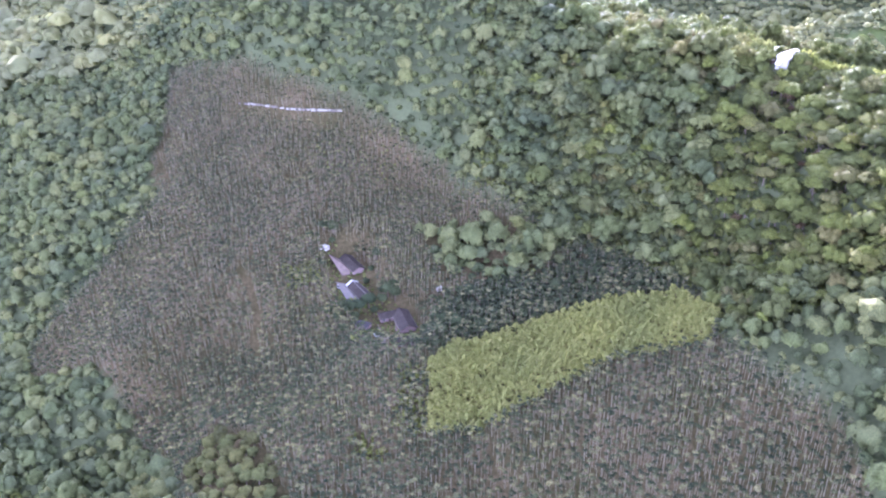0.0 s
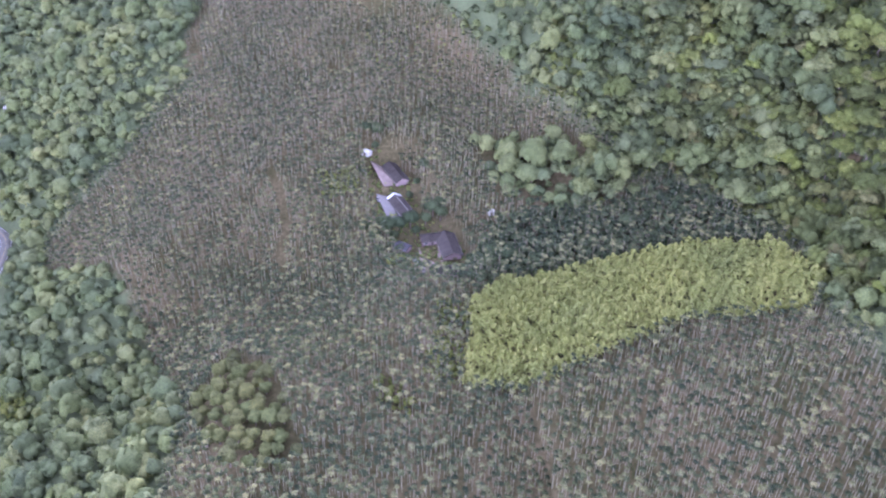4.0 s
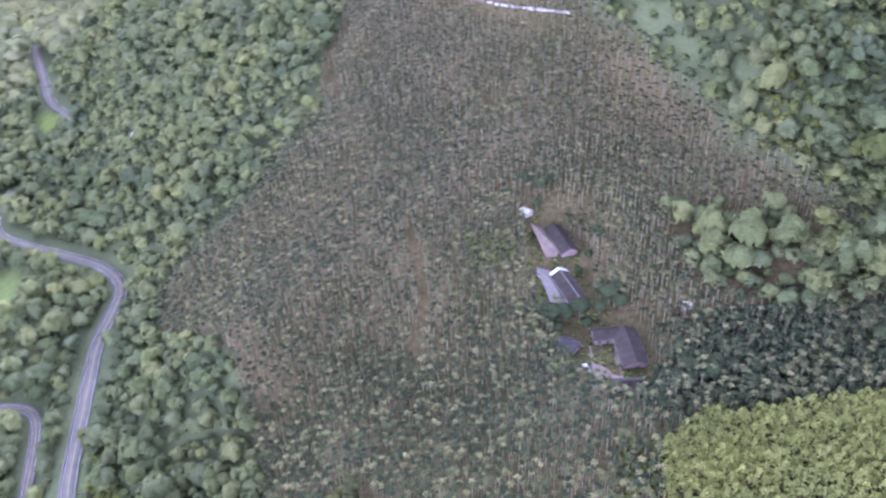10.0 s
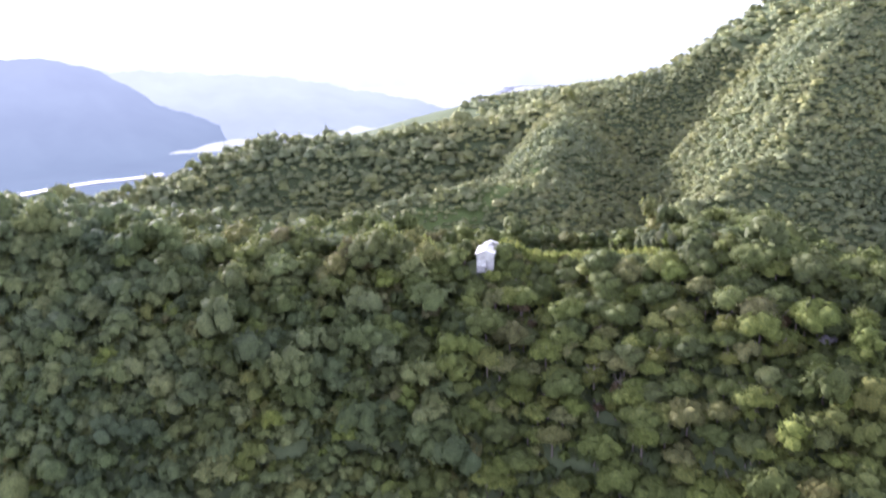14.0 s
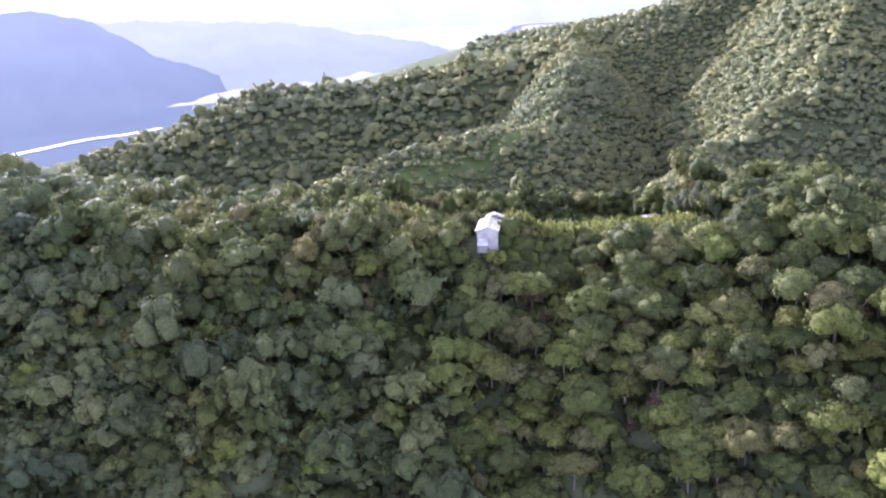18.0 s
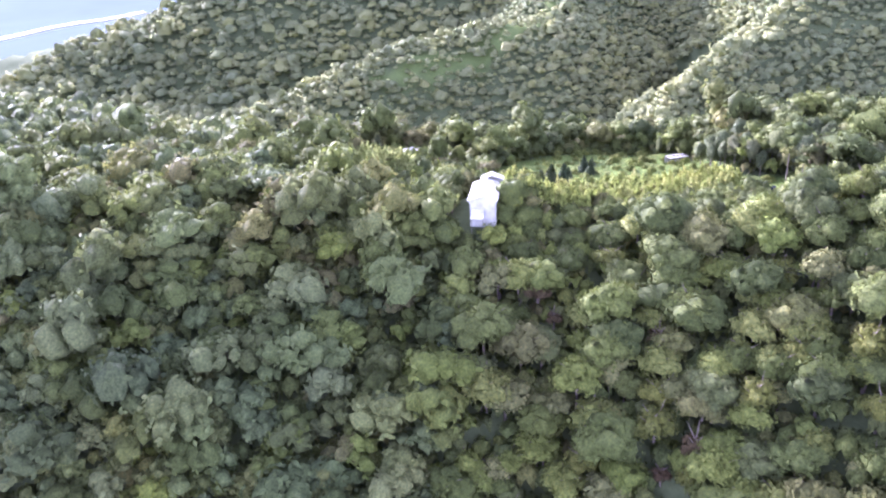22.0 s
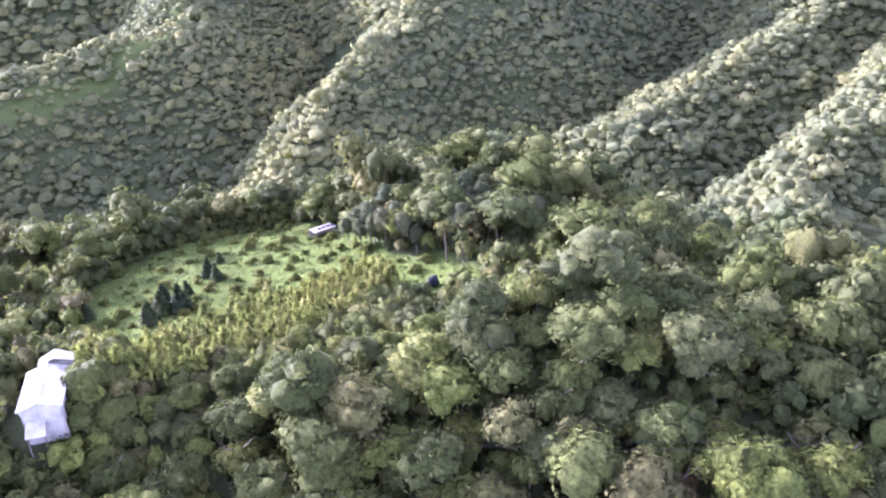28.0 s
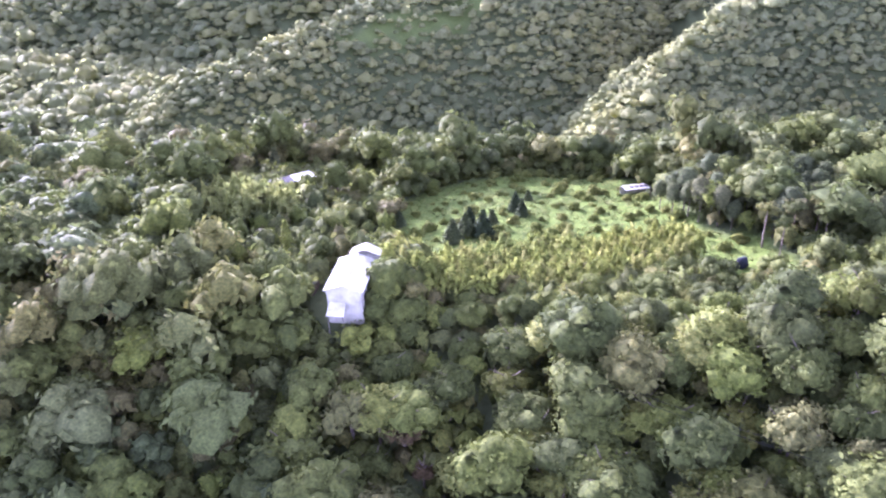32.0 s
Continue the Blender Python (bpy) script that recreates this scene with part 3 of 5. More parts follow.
# ---- forest ----
NEAR = [crown_shape(20 + i, 5 + i % 4, 1, 165, 0.105, 1.08, 0.8 + 0.14 * (i % 3), 0.68, 0.8) for i in range(9)]
MID = [lumpy_crown(30 + i, 2, 8 + i % 4, 28, 0.15, 1.0, 0.8 + 0.12 * (i % 3), 0.22) for i in range(8)]
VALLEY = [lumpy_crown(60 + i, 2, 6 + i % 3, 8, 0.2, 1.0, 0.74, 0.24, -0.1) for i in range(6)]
HIDDEN = [(-40, 760), (-250, 1000), (-250, 2000), (150, 1900), (260, 1300), (200, 1000), (80, 800)]


def lie(x, y):
    """The ground's height read from its grid."""
    i, j = np.searchsorted(gx, x).clip(1, nx - 1), np.searchsorted(gy, y).clip(1, ny - 1)
    u, v = (x - gx[i - 1]) / (gx[i] - gx[i - 1]), (y - gy[j - 1]) / (gy[j] - gy[j - 1])
    return (mz[j - 1, i - 1] * (1 - u) + mz[j - 1, i] * u) * (1 - v) + (mz[j, i - 1] * (1 - u) + mz[j, i] * u) * v


def open_slope(x, y):
    """Slopes that lie open towards the valley's air, not behind a crest."""
    z, free = lie(x, y) + 14, np.zeros(len(x), bool)
    for ax, ay, az in ((5, 40, 305), (0, 180, 285), (30, 260, 268), (125, 335, 268)):
        clear = np.ones(len(x), bool)
        for s in np.linspace(0.05, 0.98, 47):
            clear &= lie(x + (ax - x) * s, y + (ay - y) * s) < z + (az - z) * s + 4
        free |= clear
    return free


def forest():
    counts = []
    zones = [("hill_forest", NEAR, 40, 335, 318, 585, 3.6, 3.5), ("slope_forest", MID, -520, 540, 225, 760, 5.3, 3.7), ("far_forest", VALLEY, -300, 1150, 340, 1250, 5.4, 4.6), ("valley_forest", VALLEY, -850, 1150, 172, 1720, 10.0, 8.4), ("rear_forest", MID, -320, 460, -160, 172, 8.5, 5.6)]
    done = []
    for name, shapes, x0, x1, y0, y1, step, size in zones:
        x, y = scatter(x0, x1, y0, y1, step)
        keep = ~open_ground(x, y) & ~(inside(x, y, FAR_MEADOW) & (rng.uniform(0, 1, len(x)) < 0.7)) & ~(inside(x, y, PALMS_AREA) & ~inside(x, y, TREE_PATCH)) & ~inside(x, y, BAMBOO_AREA)
        for a0, a1, b0, b1 in done:
            keep &= ~((x > a0) & (x < a1) & (y > b0) & (y < b1))
        if name == "hill_forest":
            steep = np.hypot(lie(x + 4, y) - lie(x - 4, y), lie(x, y + 4) - lie(x, y - 4)) / 8
            keep &= rng.uniform(0, 1, len(x)) < 0.66 * np.hypot(1, steep)
            keep &= ~inside(x, y, STAND) & ~inside(x, y, GARDEN) & ~inside(x, y, CREST_BAMBOO)
        else:
            x, y, keep = x[keep], y[keep], keep[keep]
            keep &= open_slope(x, y) | (y < 172)
        done.append((x0, x1, y0, y1))
        x, y = x[keep], y[keep]
        n = len(x)
        w = size * np.exp(rng.normal(0, 0.33, n)).clip(0.5, 2.0)
        w *= np.where(inside(x, y, FRINGE), 0.5, 1.0)
        if name == "hill_forest":
            edge = rng.uniform(0, 1, n) > (x - 40) / 130
            e = np.nonzero(edge)[0]
            planted("edge_forest", shapes, [SLOPE_LEAVES], x[e], y[e], height(x[e], y[e]) + w[e] * rng.uniform(0.3, 1.3, len(e)), w[e], w[e] * rng.uniform(0.9, 1.35, len(e)), "grey-green broadleaf forest at the hill's lower edge", "forest")
            x, y, w = x[~edge], y[~edge], w[~edge]
            n = len(x)
        planted(name, shapes, [HAZED_LEAVES if shapes is VALLEY else SLOPE_LEAVES if shapes is MID else FOREST], x, y, height(x, y) + w * (rng.uniform(-0.15, 0.25, n) if shapes is VALLEY else rng.uniform(0.1, 0.8, n) if shapes is MID else rng.uniform(0.3, 1.3, n)), w, w * rng.uniform(0.9, 1.35, n), "dense mixed broadleaf forest in many greens", "forest")
        counts.append(n)
    return counts


def undergrowth():
    """Low bushes that close the gaps between the trees on the slopes."""
    low = [lumpy_crown(70 + i, 1, 4, 18, 0.17, 1.0, 0.9, 0.2, -0.1) for i in range(5)]
    x, y = scatter(20, 330, 318, 600, 3.3)
    keep = ~open_ground(x, y, 1.0) & ~inside(x, y, PALMS_AREA) & ~inside(x, y, BAMBOO_AREA) & ~inside(x, y, HIDDEN)
    x, y = x[keep], y[keep]
    n = len(x)
    w = rng.uniform(2.3, 3.6, n)
    planted("undergrowth", low, [FOREST], x, y, height(x, y) - 0.3, w, w * rng.uniform(0.9, 1.6, n), "dark green undergrowth between the trees", "bushes")
    x, y = scatter(1150, 2050, 850, 1850, 18)
    n = len(x)
    w = rng.uniform(9, 14, n)
    planted("distant_forest", VALLEY, [HAZED_LEAVES], x, y, height(x, y) - 4, w, w, "forest on the distant mountain", "forest")


CREST_BAMBOO = [(188, 464), (197, 466), (217, 467), (232, 465), (246, 458), (262, 450), (256, 441), (242, 437), (226, 440), (210, 445), (194, 452)]
FRINGE = [(184, 438), (206, 428), (230, 408), (262, 400), (275, 412), (277, 440), (262, 452), (240, 460), (205, 478), (186, 476)]
STAND = [(128, 372), (150, 350), (190, 338), (232, 338), (246, 372), (240, 420), (214, 452), (196, 446), (160, 440), (136, 410)]
print("forest", forest())
undergrowth()

# ---- single trees: the stand on the near shoulder of the hill ----
def part(name, me, parent, label=""):
    ob = new(name, me)
    ob.parent = parent
    return tagged(ob, label) if label else ob


def tree_mesh(name, shape, mats, scale):
    v, f, n, m = shape
    n = n / (np.linalg.norm(n, axis=1, keepdims=True) + 1e-9)
    return array_mesh(name, v * scale, f, mats, m, np.zeros(len(v)), n)


def limbs(seed, high, reach):
    """A trunk that forks into limbs."""
    r = np.random.default_rng(seed)
    bits = [(*stem([(0, 0, -1.5), (0.1, 0, high * 0.5), (0.15, 0.1, high)], [0.28, 0.22, 0.16], 6), 0)]
    for i in range(5):
        a, h = i * 1.26 + r.uniform(-0.3, 0.3), high * r.uniform(0.6, 1.0)
        bits.append((*stem([(0.1, 0, h), (reach * 0.4 * math.cos(a), reach * 0.4 * math.sin(a), h + 1.0), (reach * 0.75 * math.cos(a), reach * 0.75 * math.sin(a), h + 2.0)], [0.14, 0.09, 0.03], 4), 0))
    v, f, n, m = join(bits)
    return v, f, n, m


def tree_kind(seed, radius, high, lobes, mat, label, wide=1.0, tall=0.8, clumps=900, size=0.078):
    base = tagged(new("broadleaf_tree"), label, "tree", "trees on the hill shoulder")
    v, f, n, m = crown_shape(seed, lobes + 3, 1, clumps, size * 0.85, wide, tall, 0.72, 0.84)
    crown_me = tree_mesh("crown", (v + (0, 0, high / radius * 0.45), f, n, m), [mat], radius)
    part("crown", crown_me, base)
    part("trunk", tree_mesh("trunk", limbs(seed, high, radius), [BARK], 1.0), base, "brown forked trunk")
    return base


LIGHT_GREEN = leafy("light_green_leaves", [(0.0, (0.125, 0.15, 0.0284)), (0.5, (0.158, 0.185, 0.0355)), (1.0, (0.174, 0.188, 0.0427))])
GREY_GREEN = leafy("grey_green_leaves", [(0.0, (0.0966, 0.107, 0.0202)), (0.5, (0.123, 0.132, 0.0249)), (1.0, (0.144, 0.154, 0.0297))])
DEEP_GREEN = leafy("deep_green_leaves", [(0.0, (0.0764, 0.094, 0.0224)), (0.5, (0.101, 0.123, 0.0269)), (1.0, (0.127, 0.142, 0.0291))])
CREAM = leafy("cream_blossom_leaves", [(0.0, (0.126, 0.138, 0.0394)), (0.5, (0.176, 0.179, 0.0594)), (1.0, (0.144, 0.15, 0.0394))])
RUST = leafy("rusty_leaves", [(0.0, (0.0859, 0.0618, 0.0268)), (0.5, (0.117, 0.0892, 0.0375)), (1.0, (0.0986, 0.0687, 0.0321))])

KINDS = [
    tree_kind(101, 3.4, 6.0, 7, DEEP_GREEN, "rounded broadleaf tree with deep green leaves"),
    tree_kind(102, 4.4, 7.0, 9, FOREST, "wide spreading broadleaf tree with mid green leaves", clumps=1150, size=0.067),
    tree_kind(103, 3.0, 6.5, 6, GREY_GREEN, "grey-green broadleaf tree with a domed crown"),
    tree_kind(104, 3.8, 6.5, 8, LIGHT_GREEN, "fresh light green broadleaf tree with clumped leaves"),
    tree_kind(105, 2.5, 7.0, 5, DEEP_GREEN, "narrow upright dark green broadleaf tree", 0.8, 1.3),
    tree_kind(106, 3.6, 6.0, 8, CREAM, "broadleaf tree with pale cream new leaves"),
    tree_kind(107, 2.2, 5.0, 5, RUST, "thin tree with rusty brown withering leaves"),
    tree_kind(108, 5.0, 7.5, 11, FOREST, "large old broadleaf tree with a lumpy crown", clumps=1350, size=0.061),
]


def hill_stand():
    x, y = scatter(125, 250, 335, 455, 5.9, 0.75)
    keep = inside(x, y, STAND) & ~open_ground(x, y) & ~inside(x, y, CREST_BAMBOO)
    x, y = x[keep][:300], y[keep][:300]
    z = height(x, y)
    odds = np.array([0.17, 0.19, 0.11, 0.25, 0.08, 0.08, 0.02, 0.1])
    pick = rng.choice(len(KINDS), len(x), p=odds / odds.sum())
    first = set()
    for i in range(len(x)):
        k = KINDS[pick[i]]
        m = pose(x[i], y[i], z[i], 0, 0, rng.uniform(0, 360))
        s = rng.uniform(0.8, 1.3) * (0.6 if inside(x[i], y[i], FRINGE) else 1.0)
        if pick[i] in first:
            t = copy_thing(k, m)
        else:
            first.add(pick[i])
            t = k
            t.matrix_basis = m
        t.scale = (s * 1.1, s * 1.1, s * rng.uniform(0.9, 1.3))
    for i, k in enumerate(KINDS):
        if i not in first:
            k.matrix_basis = pose(200 + 4 * i, 400, float(height(200 + 4 * i, 400)))
    return len(x)


print("stand", hill_stand())

# ---- building bits ----
def box_mesh(name, size, at, mat, bevel=0.0, top=None):
    """A box of the given size round at; top: the shift and scale of its upper face for a tapered shape."""
    bm = bmesh.new()
    bmesh.ops.create_cube(bm, size=1)
    for v in bm.verts:
        if top and v.co.z > 0:
            v.co.x, v.co.y = v.co.x * top[0] + top[2], v.co.y * top[1]
        v.co = Vector((v.co.x * size[0] + at[0], v.co.y * size[1] + at[1], v.co.z * size[2] + at[2]))
    if bevel:
        bmesh.ops.bevel(bm, geom=bm.edges[:], offset=bevel, segments=1, affect="EDGES")
    me = bpy.data.meshes.new(name)
    bm.to_mesh(me)
    bm.free()
    me.materials.append(mat)
    return me


def bar(name, size, at, mat, parent, label="", bevel=0.0, top=None):
    return part(name, box_mesh(name, size, at, mat, bevel, top), parent, label)


def shape_mesh(name, verts, faces, mat, thick=0.0):
    """A mesh from corners; thick: gives it that depth downwards."""
    bm = bmesh.new()
    vs = [bm.verts.new(v) for v in verts]
    for f in faces:
        bm.faces.new([vs[i] for i in f])
    if thick:
        made = bmesh.ops.extrude_face_region(bm, geom=bm.faces[:])
        for e in made["geom"]:
            if isinstance(e, bmesh.types.BMVert):
                e.co.z -= thick
    bmesh.ops.recalc_face_normals(bm, faces=bm.faces[:])
    me = bpy.data.meshes.new(name)
    bm.to_mesh(me)
    bm.free()
    me.materials.append(mat)
    return me


def roof_material(name, colour, pitch=0.32, rough=0.75, metal=0.0):
    """Courses of tile or sheet ribs run down the slope, with weathering."""
    m, n, l, b = material(name, rough, metal)
    c, wv = n.new("ShaderNodeTexCoord"), n.new("ShaderNodeTexWave")
    wv.inputs["Scale"].default_value, wv.inputs["Distortion"].default_value = 1 / pitch, 0.4
    l.new(c.outputs["Object"], wv.inputs["Vector"])
    t = noise_tex(n, l, 0.35, 6.0)
    r = ramp(n, [(0.3, tuple(k * 0.62 for k in colour)), (0.7, tuple(min(1, k * 1.25) for k in colour))])
    l.new(t.outputs[0], r.inputs[0])
    rib = ramp(n, [(0.1, (0.72,) * 3), (0.5, (1.0,) * 3)])
    l.new(wv.outputs[0], rib.inputs[0])
    l.new(mixed(n, l, 1.0, r.outputs[0], rib.outputs[0], "MULTIPLY"), b.inputs["Base Color"])
    bumped(n, l, b, wv.outputs[0], 0.5, 0.05)
    return m


TILE = roof_material("dark_tiles", (0.05, 0.042, 0.03), rough=0.9)
WHITE_SHEET = roof_material("white_roof_sheet", (0.46, 0.445, 0.345), 0.5, 0.75)
GREEN_SHEET = roof_material("pale_green_roof_sheet", (0.31, 0.325, 0.25), 0.6, 0.7)
RUST_SHEET = roof_material("grey_roof_sheet", (0.065, 0.06, 0.056), 0.4, 0.9)
PLASTER = plain("whitewashed_plaster", (0.34, 0.325, 0.265), 0.9, 0, 0.2, 0.8)
BRICKWALL = plain("brown_wall", (0.24, 0.18, 0.15), 0.9, 0, 0.25, 1.2)
CONCRETE = plain("concrete", (0.15, 0.138, 0.11), 0.9, 0, 0.2, 0.6)
YARD = plain("packed_yard", (0.16, 0.125, 0.09), 0.95, 0, 0.3, 0.5)
WHITE_PAINT = plain("white_paint", (0.43, 0.43, 0.37), 0.6, 0, 0.06, 0.9)
DARK_WOOD = plain("dark_wood", (0.1, 0.075, 0.055), 0.8, 0, 0.3, 3.0)
ASPHALT = plain("asphalt", (0.12, 0.113, 0.082), 0.9, 0, 0.22, 0.25)
YELLOW_LINE = plain("yellow_road_paint", (0.26, 0.2, 0.09), 0.7, 0, 0.2, 2.0)
RED_PAINT = plain("faded_red_paint", (0.35, 0.07, 0.06), 0.7, 0, 0.2, 1.0)
BLUE_SHEET = plain("blue_tarpaulin", (0.026, 0.028, 0.036), 0.8, 0, 0.3, 1.0)
RUBBER = plain("rubber", (0.02, 0.02, 0.02), 0.8, 0, 0.2, 3.0)
glass_m, gn, gl, gb = material("window_glass", 0.08)
gb.inputs["Base Color"].default_value, gb.inputs["Specular IOR Level"].default_value = (0.03, 0.035, 0.04, 1), 0.6
GLASS = glass_m


def gabled(name, label, at, turn, length, width, wall, rise, roof_mat, wall_mat, over=0.6, openings=3, white_end=False, group=""):
    """A house with its ridge along x: four walls, two roof slopes, ridge cap, doors and windows along its front (-y)."""
    h = tagged(new(name), label, "house", group)
    h.matrix_basis = pose(*at, 0, 0, turn)
    L, W = length / 2, width / 2
    bar("wall", (length, 0.3, wall), (0, -W, wall / 2), wall_mat, h)
    bar("wall", (length, 0.3, wall), (0, W, wall / 2), wall_mat, h)
    for s in (-1, 1):
        me = shape_mesh("gable_wall", [(s * L, -W + 0.15, 0), (s * L, W - 0.15, 0), (s * L, W - 0.15, wall), (s * L, 0, wall + rise - 0.1), (s * L, -W + 0.15, wall), (s * (L - 0.3), -W + 0.15, 0), (s * (L - 0.3), W - 0.15, 0), (s * (L - 0.3), W - 0.15, wall), (s * (L - 0.3), 0, wall + rise - 0.1), (s * (L - 0.3), -W + 0.15, wall)], [(0, 1, 2, 3, 4), (5, 6, 7, 8, 9), (0, 1, 6, 5), (1, 2, 7, 6), (2, 3, 8, 7), (3, 4, 9, 8), (4, 0, 5, 9)], wall_mat)
        part("gable_wall", me, h)
    X, k = L + over, rise / W
    for s in (-1, 1):
        y = s * (W + over)
        me = shape_mesh("roof_slope", [(-X, 0, wall + rise + 0.1), (X, 0, wall + rise + 0.1), (X, y, wall + 0.1 - over * k), (-X, y, wall + 0.1 - over * k)], [(0, 1, 2, 3)], roof_mat, 0.16)
        part("roof_slope", me, h)
        bar("gutter", (2 * X, 0.16, 0.14), (0, s * (W + over + 0.06), wall - over * k), CONCRETE, h)
    bar("ridge_cap", (2 * X, 0.36, 0.18), (0, 0, wall + rise + 0.14), roof_mat if not white_end else CONCRETE, h)
    if white_end:
        for s in (-1, 1):
            me = shape_mesh("white_verge", [(-X - 0.5, 0, wall + rise + 0.32), (-X + 1.3, 0, wall + rise + 0.32), (-X + 1.3, s * (W + over), wall + 0.3 - over * k), (-X - 0.5, s * (W + over), wall + 0.3 - over * k)], [(0, 1, 2, 3)], WHITE_PAINT, 0.12)
            part("white_verge", me, h, "broad white painted verge")
    for i in range(openings):
        x = -L + length * (i + 0.5) / openings
        if i == openings // 2:
            d = bar("door", (1.3, 0.12, 2.1), (x, -W - 0.17, 1.06), DARK_WOOD, h, "dark wooden door")
            bar("handle", (0.05, 0.06, 0.2), (x + 0.5, -W - 0.26, 1.05), CONCRETE, d)
        else:
            w = bar("window", (1.5, 0.1, 1.2), (x, -W - 0.16, 1.6), WHITE_PAINT, h)
            bar("pane", (1.3, 0.04, 1.0), (x, -W - 0.23, 1.6), GLASS, w)
            bar("sill", (1.7, 0.25, 0.08), (x, -W - 0.25, 0.95), CONCRETE, w)
    return h


def ground_at(x, y):
    return float(height(np.array([x]), np.array([y]))[0])


# the three farmhouses in the palms
gabled("farmhouse", "long low farmhouse with a dark tiled gable roof", (-53.5, 451, 57.3), -59, 18, 6.6, 2.7, 1.7, TILE, BRICKWALL, 0.7, 5)
gabled("farmhouse", "dark tiled farmhouse with one white painted roof end", (-46.5, 424, 54.3), -58, 18.5, 6.4, 2.8, 1.8, TILE, PLASTER, 0.7, 5, True)
gabled("farmhouse", "main wing of the three-sided farmhouse, dark tiled roof", (-20.3, 393.6, 54.3), -71, 17.5, 8.2, 2.9, 1.9, TILE, BRICKWALL, 0.7, 5)
gabled("farmhouse_wing", "side wing of the three-sided farmhouse, dark tiled roof", (-29.2, 399.4, 54.2), 19, 9.5, 6.0, 2.6, 1.5, TILE, BRICKWALL, 0.5, 3)
gabled("farmhouse_wing", "front wing of the farmhouse with white gable ends", (-18.6, 374.6, 54.8), 14, 10.5, 5.0, 2.6, 1.4, TILE, BRICKWALL, 0.5, 3)
gabled("shed", "small grey sheet-roofed shed among shrubs", (-42, 393.5, 52.3), -25, 7.0, 5.0, 2.3, 0.8, RUST_SHEET, BRICKWALL, 0.4, 2)
gabled("outhouse", "small white-roofed outhouse beside the palms", (-70, 459.5, ground_at(-70, 459.5)), -30, 4.2, 3.2, 2.2, 0.5, WHITE_SHEET, PLASTER, 0.3, 1)
gabled("privy", "tiny lean white-roofed hut behind the farmhouse", (-2, 409, ground_at(-2, 409)), 20, 2.6, 2.2, 2.1, 0.4, WHITE_SHEET, PLASTER, 0.2, 1)
gabled("hillside_hut", "small white hut with a reddish base in the forest", (-333, 565, ground_at(-333, 565) + 0.5), 15, 8, 6, 3.0, 1.2, WHITE_SHEET, PLASTER, 0.4, 2)
gabled("roadside_barn", "long narrow barn with a pale green sheet roof beside the road", (-243.5, 311.5, -37.2), -45.5, 30, 5.0, 3.4, 0.6, GREEN_SHEET, CONCRETE, 0.5, 7)


def slab(name, label, corners, mat, thick=0.25, lift=0.12):
    vs = [(x, y, ground_at(x, y) + lift) for x, y in corners]
    return tagged(new(name, shape_mesh(name, vs, [tuple(range(len(vs)))], mat, thick)), label, "yard", kind="structure")


slab("pavement_1", "packed earth yard before the upper farmhouse", [(-68, 457), (-61, 459), (-51, 443), (-58, 440)], YARD)
slab("pavement_2", "pale concrete yard before the farmhouse", [(-61, 433), (-54, 435), (-44, 418), (-52, 415)], CONCRETE)
slab("pavement_3", "worn concrete court of the three-sided farmhouse", [(-35, 396), (-25, 396.5), (-21, 379), (-31, 377)], YARD)
slab("pavement_4", "pale gravel lot beside the barn", [(-246, 321), (-243, 325), (-226, 306), (-230, 302)], YARD, 0.6, 0.5)


def wheel(parent, at):
    bm = bmesh.new()
    bmesh.ops.create_cone(bm, cap_ends=True, segments=14, radius1=0.32, radius2=0.32, depth=0.22, matrix=pose(*at, 90))
    me = bpy.data.meshes.new("tyre")
    bm.to_mesh(me)
    bm.free()
    me.materials.append(RUBBER)
    t = part("wheel", me, parent)
    bm = bmesh.new()
    bmesh.ops.create_cone(bm, cap_ends=True, segments=10, radius1=0.18, radius2=0.18, depth=0.25, matrix=pose(*at, 90))
    me = bpy.data.meshes.new("rim")
    bm.to_mesh(me)
    bm.free()
    me.materials.append(CONCRETE)
    part("rim", me, t)


def car(label, at, turn, paint):
    c = tagged(new("car"), label, "car", "parked cars")
    c.matrix_basis = pose(*at, 0, 0, turn)
    bar("body", (4.3, 1.75, 0.62), (0, 0, 0.62), paint, c, "", 0.1)
    bar("cabin", (2.5, 1.6, 0.58), (-0.25, 0, 1.2), GLASS, c, "dark glass cabin", 0.06, (0.72, 0.82, 0))
    bar("roof", (1.75, 1.3, 0.06), (-0.25, 0, 1.52), paint, c, "", 0.02)
    bar("bumper", (0.14, 1.6, 0.2), (2.17, 0, 0.45), RUBBER, c)
    bar("bumper", (0.14, 1.6, 0.2), (-2.17, 0, 0.45), RUBBER, c)
    for s in (-1, 1):
        bar("headlight", (0.08, 0.35, 0.14), (2.15, s * 0.6, 0.75), WHITE_PAINT, c)
        bar("tail_light", (0.08, 0.3, 0.16), (-2.15, s * 0.62, 0.78), RED_PAINT, c)
        for x in (-1.3, 1.35):
            wheel(c, (x, s * 0.82, 0.32))


car("white car parked on the farm yard", (-59.3, 430.6, ground_at(-59.3, 430.6) + 0.13), -60, WHITE_PAINT)
car("white car parked beside the shrubs", (-34, 381, ground_at(-34, 381) + 0.1), -65, WHITE_PAINT)
car("pale grey van parked below the court", (-29.5, 372.5, ground_at(-29.5, 372.5) + 0.1), -80, CONCRETE)


